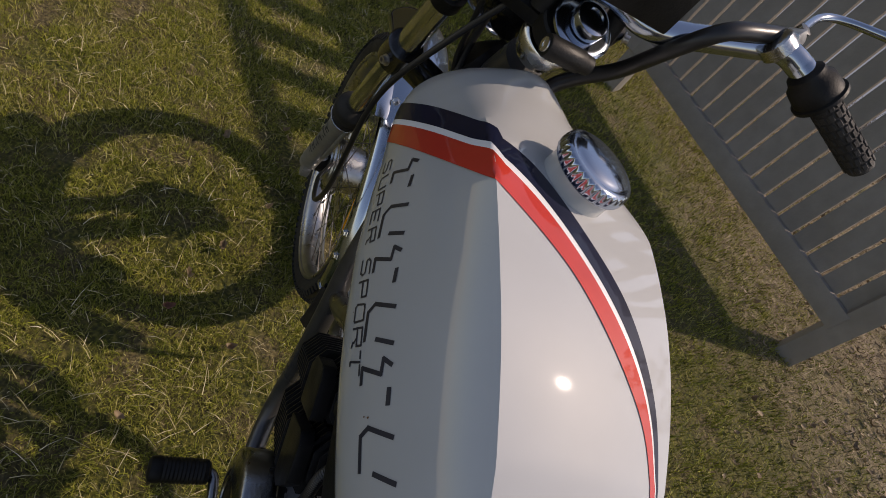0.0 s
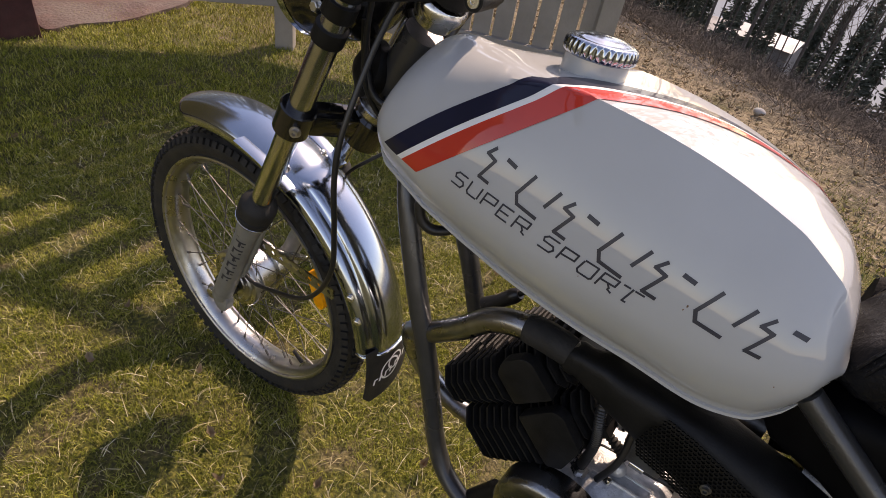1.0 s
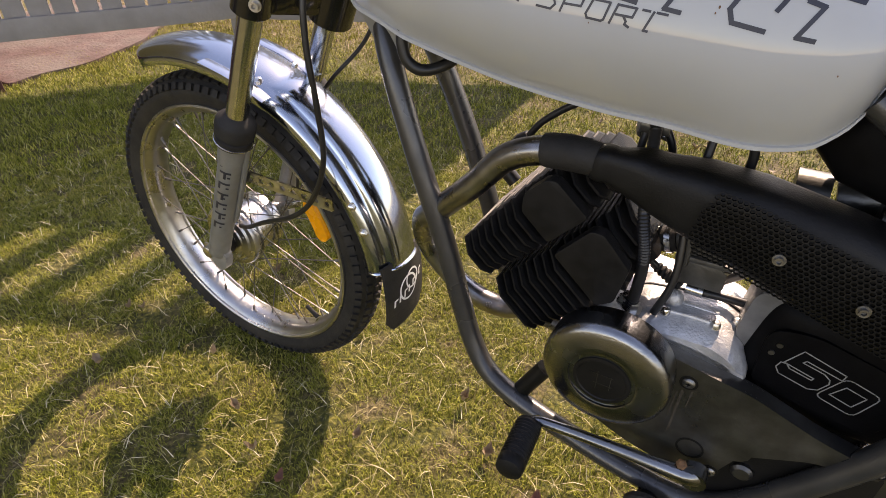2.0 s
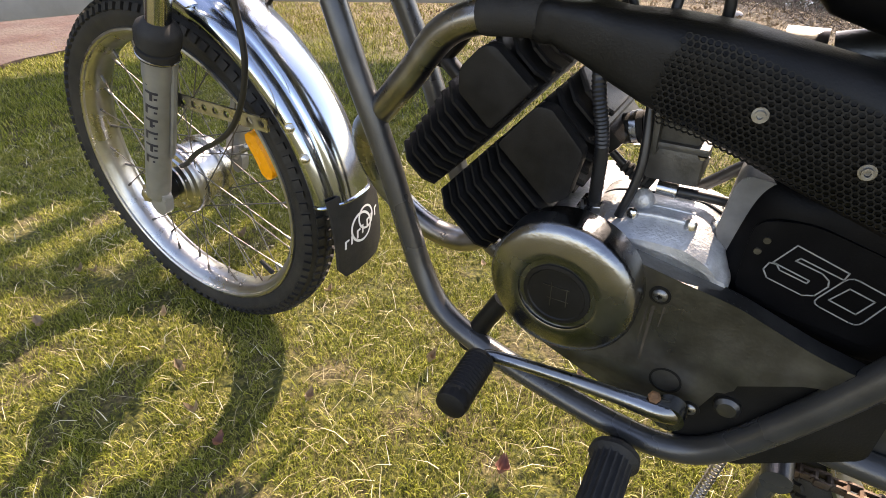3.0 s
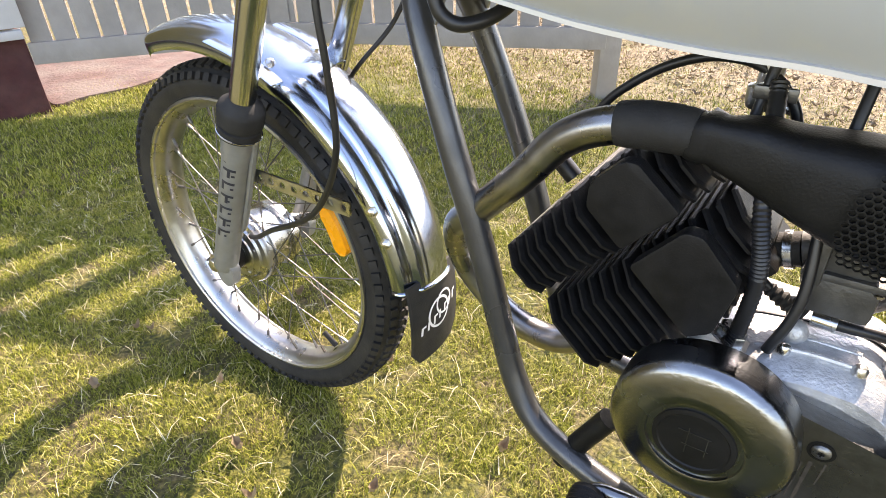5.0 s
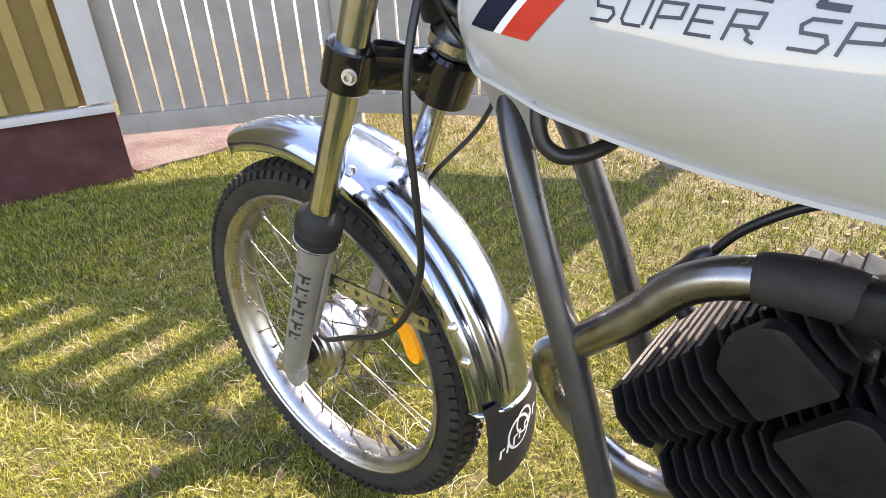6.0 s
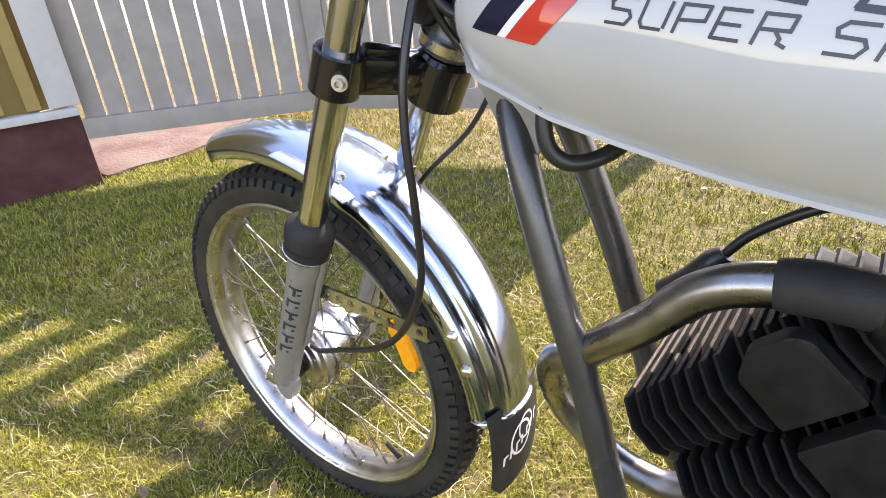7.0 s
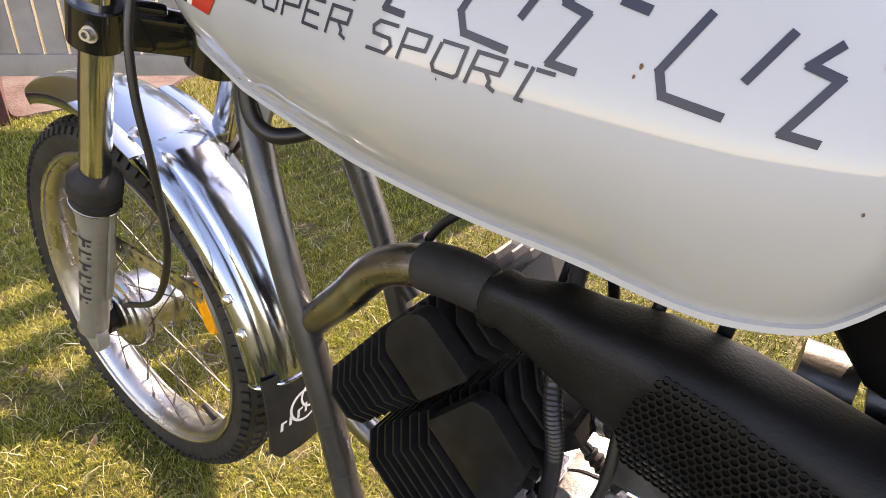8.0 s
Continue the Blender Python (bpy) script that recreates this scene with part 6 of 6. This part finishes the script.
# ---- a black bag slung on the far side of the seat ----
bag = thing("bag", "limp black cloth bag slung over the far side of the seat", "bag", (0.82, 0.17, 0.50))
bm = bmesh.new()
rings = []
for k in range(19):
    t = k / 18
    x = 0.655 + 0.34 * t
    fat = math.sin(math.pi * min(1.0, 0.04 + 0.94 * t)) ** 0.5
    top, low, wide = 0.655 + 0.065 * t, 0.575 - 0.13 * fat, 0.055 * fat
    ring = []
    for q in range(24):
        a = 2 * math.pi * q / 24
        c, w = math.cos(a), math.sin(a)
        fold = 0.006 * noise.noise((x * 22, c * 2.0, w * 2.0 + 4)) + 0.003 * noise.noise((x * 60, c * 5, w * 5))
        ring.append(bm.verts.new((x, 0.178 + (wide + fold) * math.copysign(abs(c) ** 0.8, c), (top + low) / 2 + ((top - low) / 2 * fat + fold) * math.copysign(abs(w) ** 0.8, w))))
    rings.append(ring)
ring_bridge(bm, rings)
part("sack", bm, "bag_cloth", bag)
part("strap", tube(bmesh.new(), [(0.86, 0.150, 0.655), (0.865, 0.122, 0.735), (0.868, 0.06, 0.757), (0.87, -0.03, 0.758), (0.872, -0.07, 0.754)], 0.012, 12, 8, flat=0.22, up=(0, 0, 1)), "bag_cloth", bag, "flat black shoulder strap")

# ---- fallen leaves on the lawn ----
def leaf(bm, at, size, turn, curl, tilt=0.0):
    m = Matrix.Translation(at) @ Euler((tilt, tilt * 0.6, turn)).to_matrix().to_4x4()
    spine = []
    k = size * 97.3 + turn
    for i in range(8):
        t = i / 7
        w = size * 0.30 * math.sin(math.pi * min(1, t * 0.98 + 0.02)) ** 0.9 * (1 + 0.45 * noise.noise((i * 0.9, k, 1)))
        row = []
        for s in (-1, -0.5, 0, 0.5, 1):
            z = curl * size * (5 * (t - 0.5) ** 2 + 0.9 * s * s) + 0.16 * size * noise.noise((t * 3.1, s * 1.7, k)) + 0.002
            row.append(bm.verts.new(m @ Vector((size * (t - 0.5) + 0.06 * size * noise.noise((s * 3, t * 2, k + 5)), s * w, z))))
        spine.append(row)
    for a, b in zip(spine, spine[1:]):
        for j in range(4):
            bm.faces.new((a[j], a[j + 1], b[j + 1], b[j]))


LEAVES = [(-0.180, -0.088, 0.022, 1), (0.345, -0.029, 0.030, 0), (0.438, -0.070, 0.034, 2), (0.077, 0.589, 0.030, 1), (0.154, -0.103, 0.024, 0), (0.262, 0.043, 0.026, 0),
          (-0.426, -0.084, 0.020, 0), (-0.400, -0.070, 0.016, 0), (-0.345, -0.204, 0.030, 0), (0.03, -0.20, 0.022, 0), (-0.05, -0.155, 0.026, 0), (0.10, -0.22, 0.026, 2), (0.02, 0.10, 0.02, 1), (0.30, -0.24, 0.022, 0), (0.47, 0.12, 0.026, 0), (0.22, 0.30, 0.02, 1), (-0.25, 0.15, 0.024, 0)]
for x, y, size, tone in LEAVES:
    bm = bmesh.new()
    leaf(bm, (x, y, 0.001), size * 0.85, random.uniform(0, 6.28), random.uniform(0.2, 0.5), random.uniform(-0.2, 0.2))
    tagged(part("fallen_leaf", bm, ("dead_leaf", "pale_leaf", "red_leaf")[tone], smooth=180), ("curled brown leaf lying on the grass", "pale bleached leaf lying on the grass", "reddish brown leaf lying on the grass")[tone], "leaf", "leaves on the lawn")
bm = bmesh.new()
rng = random.Random(11)
for _ in range(5200):
    x, y = rng.uniform(-1.8, 2.0), rng.uniform(0.9, 4.6)
    if y < 1.2 + 0.9 * rng.random() - 0.5 * x or (y > 2.9 - 0.6 * x and rng.random() < 0.8):
        continue
    leaf(bm, (x, y, hill(x, y) + 0.002), rng.uniform(0.010, 0.032), rng.uniform(0, 6.28), rng.uniform(0.05, 0.3), rng.uniform(-0.4, 0.4))
tagged(part("leaf_litter", bm, "dead_leaf", smooth=180), "scattered dry brown leaf litter", "leaf litter", kind="stuff")

# ---- brush on the bank ----
def brush(n, x0, x1, y0, y1, tall, seed):
    rng = random.Random(seed)
    bm = bmesh.new()
    for _ in range(n):
        x, y = rng.uniform(x0, x1), rng.uniform(y0, y1)
        if not on_bank(x, y):
            continue
        a = Vector((x, y, hill(x, y) - 0.02))
        h = tall * rng.uniform(0.4, 1.2)
        lean = Vector((rng.gauss(0, 0.9), rng.gauss(0, 0.9), 0.8)).normalized()
        r = h * 0.013
        pts = [a, a + lean * h * 0.5 + Vector((rng.gauss(0, h * 0.06), rng.gauss(0, h * 0.06), 0)), a + lean * h + Vector((rng.gauss(0, h * 0.15), rng.gauss(0, h * 0.15), -h * 0.1))]
        tube(bm, pts, [r, r * 0.8, r * 0.3], 3, 0)
        for _ in range(3):
            b = a.lerp(pts[-1], rng.uniform(0.35, 0.9))
            tube(bm, [b, b + Vector((rng.gauss(0, 1), rng.gauss(0, 1), rng.uniform(0, 1))).normalized() * h * rng.uniform(0.2, 0.45)], r * 0.5, 3, 0)
    return bm


def on_bank(x, y):
    return y > 2.92 - 0.62 * min(max(-1.2, x), 1.4)


for n, box4, tall, seed, label in ((15000, (-2.2, 3.0, 1.9, 5.0), 0.12, 1, "tangled bare brushwood on the bank"), (7000, (-3.0, 4.6, 4.0, 8.5), 0.22, 2, "bare grey-brown scrub further down the bank"), (3600, (-7.0, 8.0, 8.0, 16.0), 0.5, 3, "dense bare undergrowth below the trees")):
    tagged(part("brushwood", brush(n, *box4, tall, seed), "twig", smooth=0), label, "brushwood", kind="stuff")
bm = bmesh.new()
bmesh.ops.create_icosphere(bm, subdivisions=3, radius=0.023)
for v in bm.verts:
    v.co = Vector((v.co.x * 1.25, v.co.y, v.co.z * 0.75)) * (1 + 0.16 * noise.noise(v.co * 30)) + Vector((0.33, 2.52, 0.010))
tagged(part("stone", bm, "stone"), "grey field stone among the leaf litter", "stone")


# ---- trees and buildings in the distance ----
def needle_clump(bm, c, s, rng, droop=0.3):
    e1 = Vector((rng.gauss(0, 1), rng.gauss(0, 1), rng.gauss(0, droop))).normalized()
    e2 = e1.orthogonal().normalized()
    for q in (e2, e1.cross(e2)):
        bm.faces.new([bm.verts.new(c + e1 * s), bm.verts.new(c + q * s * 0.3), bm.verts.new(c - e1 * s), bm.verts.new(c - q * s * 0.3)])


def spruce(x, y, h, seed, wide=0.17):
    """A young spruce with branches down to the ground."""
    rng = random.Random(seed)
    z0 = hill(x, y)
    t = thing("spruce_tree", "dense dark green spruce with low branches", "tree", (x, y, z0), "trees behind the bank")
    part("trunk", tube(bmesh.new(), [(x, y, z0 - 0.4), (x, y, z0 + h * 0.5), (x, y, z0 + h * 0.98)], [h * 0.011, h * 0.007, h * 0.001], 7, 3), "bark", t)
    bm = bmesh.new()
    for i in range(int(20 + h * 1.5)):
        f = 0.03 + 0.95 * i / (20 + h * 1.5)
        L = h * wide * (1 - f) ** 0.85
        for k in range(9):
            a = rng.uniform(0, 6.28)
            ll = L * rng.uniform(0.55, 1.15) + 0.05
            d = Vector((math.cos(a), math.sin(a), rng.uniform(-0.55, -0.1)))
            base = Vector((x, y, z0 + h * f))
            for j in range(4):
                needle_clump(bm, base + d * ll * rng.uniform(0.25, 1.0) + Vector((0, 0, rng.gauss(0, 0.03 * h))), h * rng.uniform(0.02, 0.045), rng)
    part("crown", bm, "needles", t, smooth=0)


def pine(x, y, h, seed, crown_from=0.45):
    """A tall slim pine with a bare lower trunk."""
    rng = random.Random(seed)
    z0 = hill(x, y)
    t = thing("pine_tree", "tall slim pine with a bare dark trunk", "tree", (x, y, z0), "trees behind the bank")
    lean = Vector((rng.gauss(0, 0.015), rng.gauss(0, 0.015), 1))
    part("trunk", tube(bmesh.new(), [Vector((x, y, z0 - 0.3)), Vector((x, y, z0)) + lean * h * 0.5, Vector((x, y, z0)) + lean * h], [h * 0.0030, h * 0.0026, h * 0.0010], 8, 3), "bark", t)
    bm = bmesh.new()
    n = 46
    for i in range(n):
        f = crown_from * 0.5 + (1 - crown_from * 0.5) * i / n
        dead = f < crown_from
        L = (h * 0.05 if dead else h * 0.14 * (1 - f) ** 0.6) * rng.uniform(0.6, 1.25) + 0.15
        a = rng.uniform(0, 6.28)
        base = Vector((x, y, z0)) + lean * h * f
        d = Vector((math.cos(a), math.sin(a), rng.uniform(-0.25, 0.35)))
        tube(bm, [base, base + d * L], [0.018, 0.005], 4, 0)
        for k in range(2 if dead else 11):
            needle_clump(bm, base + d * L * rng.uniform(0.35, 1.05) + Vector((rng.gauss(0, 0.10), rng.gauss(0, 0.10), rng.gauss(0, 0.08))), rng.uniform(0.10, 0.24), rng, 0.5)
    part("crown", bm, "needles", t, smooth=0)


def bare_tree(x, y, h, seed):
    rng = random.Random(seed)
    z0 = hill(x, y)
    t = thing("birch_tree", "slender leafless birch in early spring", "tree", (x, y, z0), "trees behind the bank")
    part("trunk", tube(bmesh.new(), [(x, y, z0 - 0.3), (x + rng.gauss(0, 0.1), y, z0 + h * 0.5), (x + rng.gauss(0, 0.25), y, z0 + h)], [h * 0.0028, h * 0.002, h * 0.0008], 7, 4), "bark", t)
    bm = bmesh.new()
    for i in range(52):
        f = rng.uniform(0.2, 1.0)
        base = Vector((x, y, z0 + h * f))
        a = rng.uniform(0, 6.28)
        d = Vector((math.cos(a), math.sin(a), rng.uniform(0.5, 1.6))).normalized()
        L = h * 0.20 * (1.15 - f) * rng.uniform(0.6, 1.2) + 0.2
        tip = base + d * L
        tube(bm, [base, base + d * L * 0.5, tip], [0.010, 0.006, 0.003], 4, 0)
        for _ in range(6):
            b = base.lerp(tip, rng.uniform(0.3, 0.95))
            tube(bm, [b, b + (d + Vector((rng.gauss(0, 0.6), rng.gauss(0, 0.6), rng.gauss(0, 0.4)))).normalized() * L * 0.4], [0.0045, 0.002], 3, 0)
    part("crown", bm, "twig", t, smooth=0)


def spot(az, dist):
    return 0.57 + dist * math.sin(radians(az)), -0.33 + dist * math.cos(radians(az))


rng = random.Random(77)
SPRUCES = [(-22, 24, 7), (-20, 27, 8), (-18.8, 22, 6), (-17.5, 25, 6.5), (-16.4, 23, 4.5), (-15.4, 26, 3.8), (-14.6, 30, 3.4), (-13.2, 26, 2.2), (-12.4, 30, 3.0), (-11.4, 28, 2.2), (-24, 23, 7), (-26, 26, 8), (-29, 25, 8), (-10.4, 42, 6), (-9.7, 40, 7), (-9.0, 44, 6.5), (-6.8, 46, 5), (-5.9, 44, 4.4), (-4.6, 60, 7), (-3.4, 58, 6), (-2.4, 64, 8), (-12.0, 44, 5), (-13.5, 46, 6), (-6.2, 58, 6), (-5.2, 62, 7), (-1.2, 70, 8), (0.5, 66, 9), (2.5, 58, 8), (5, 60, 10), (8, 52, 9), (11, 56, 10), (14, 50, 9), (18, 52, 10)]
SPRUCES = [q for q in SPRUCES if q[0] < -11 or q[0] > 3 or q[1] > 43]
SPRUCES += [(rng.uniform(-34, 22), rng.uniform(75, 120), rng.uniform(6, 12)) for _ in range(20)]
for k, (az, dist, h) in enumerate(SPRUCES):
    spruce(*spot(az, dist), h + (0.05 * dist if az < -13 else 1.0), 140 + k, 0.17 if dist < 70 else 0.2)
for k, (az, dist, h) in enumerate(((-10.9, 15, 12), (-7.5, 14, 12), (-3.0, 17, 13), (-1.2, 20, 13), (-5.0, 34, 14), (-9.3, 38, 14), (-17, 34, 14), (-20.5, 36, 15), (1.2, 36, 14), (4.2, 30, 14), (9, 32, 14), (-24.5, 34, 15))):
    pine(*spot(az, dist), h, 40 + k, 0.42 if k < 5 else 0.3)
for k, (az, dist, h) in enumerate(((-13.8, 21, 8), (-12.9, 24, 9), (-11.7, 22, 9), (-4.3, 22, 9), (-2.2, 19, 8), (-0.2, 21, 9), (1.8, 18, 9), (4.6, 20, 9), (-6.5, 30, 9), (7.5, 19, 9), (-10.2, 17, 8), (-9.1, 20, 9), (-8.2, 24, 9), (-7.0, 19, 8), (-5.6, 23, 9), (-3.6, 26, 9), (-1.0, 28, 9), (0.8, 24, 9), (3.2, 27, 9))):
    bare_tree(*spot(az, dist), h, 80 + k)


def far_building(az, dist, top_el, size, rise, roof_mat, label, turn):
    x, y = spot(az, dist)
    top = 0.97 + dist * math.tan(radians(top_el))
    z0 = hill(x, y)
    t = thing("outbuilding", label, "building", (x, y, z0))
    R = Matrix.Rotation(radians(turn), 3, "Z")
    w, d = size
    h = top - rise - z0 + 1.0
    part("wall", box(bmesh.new(), (x, y, z0 - 1.0 + h / 2), (w, d, h), 0, R), "roof_grey", t)
    bm = bmesh.new()
    prism(bm, [(-d * 0.60, -rise * 1.1), (0, 0.0), (d * 0.60, -rise * 1.1), (0, -0.14)], Vector((x, y, top)) - R @ Vector((w * 0.55, 0, 0)), R @ Vector((0, 1, 0)), (0, 0, 1), R @ Vector((1, 0, 0)), w * 1.1)
    part("roof", bm, roof_mat, t)


far_building(-11.0, 100, -11.0, (6.8, 6), 1.3, "roof_grey", "low grey house among the trees", 8)
far_building(-6.0, 48, -11.0, (4.6, 2.6), 0.55, "roof_white", "shed with a bright pale roof among the trees", -10)

# the open sky beyond the falling land
bm = bmesh.new()
arc = [(860 * math.sin(radians(a)), 860 * math.cos(radians(a))) for a in range(-60, 61, 6)]
low, high = [bm.verts.new((x, y, -330)) for x, y in arc], [bm.verts.new((x, y, 12)) for x, y in arc]
for i in range(len(arc) - 1):
    bm.faces.new((low[i], low[i + 1], high[i + 1], high[i]))
tagged(part("backdrop", bm, "open_sky", smooth=180), "pale spring sky low beyond the wooded slope", "sky", kind="structure")
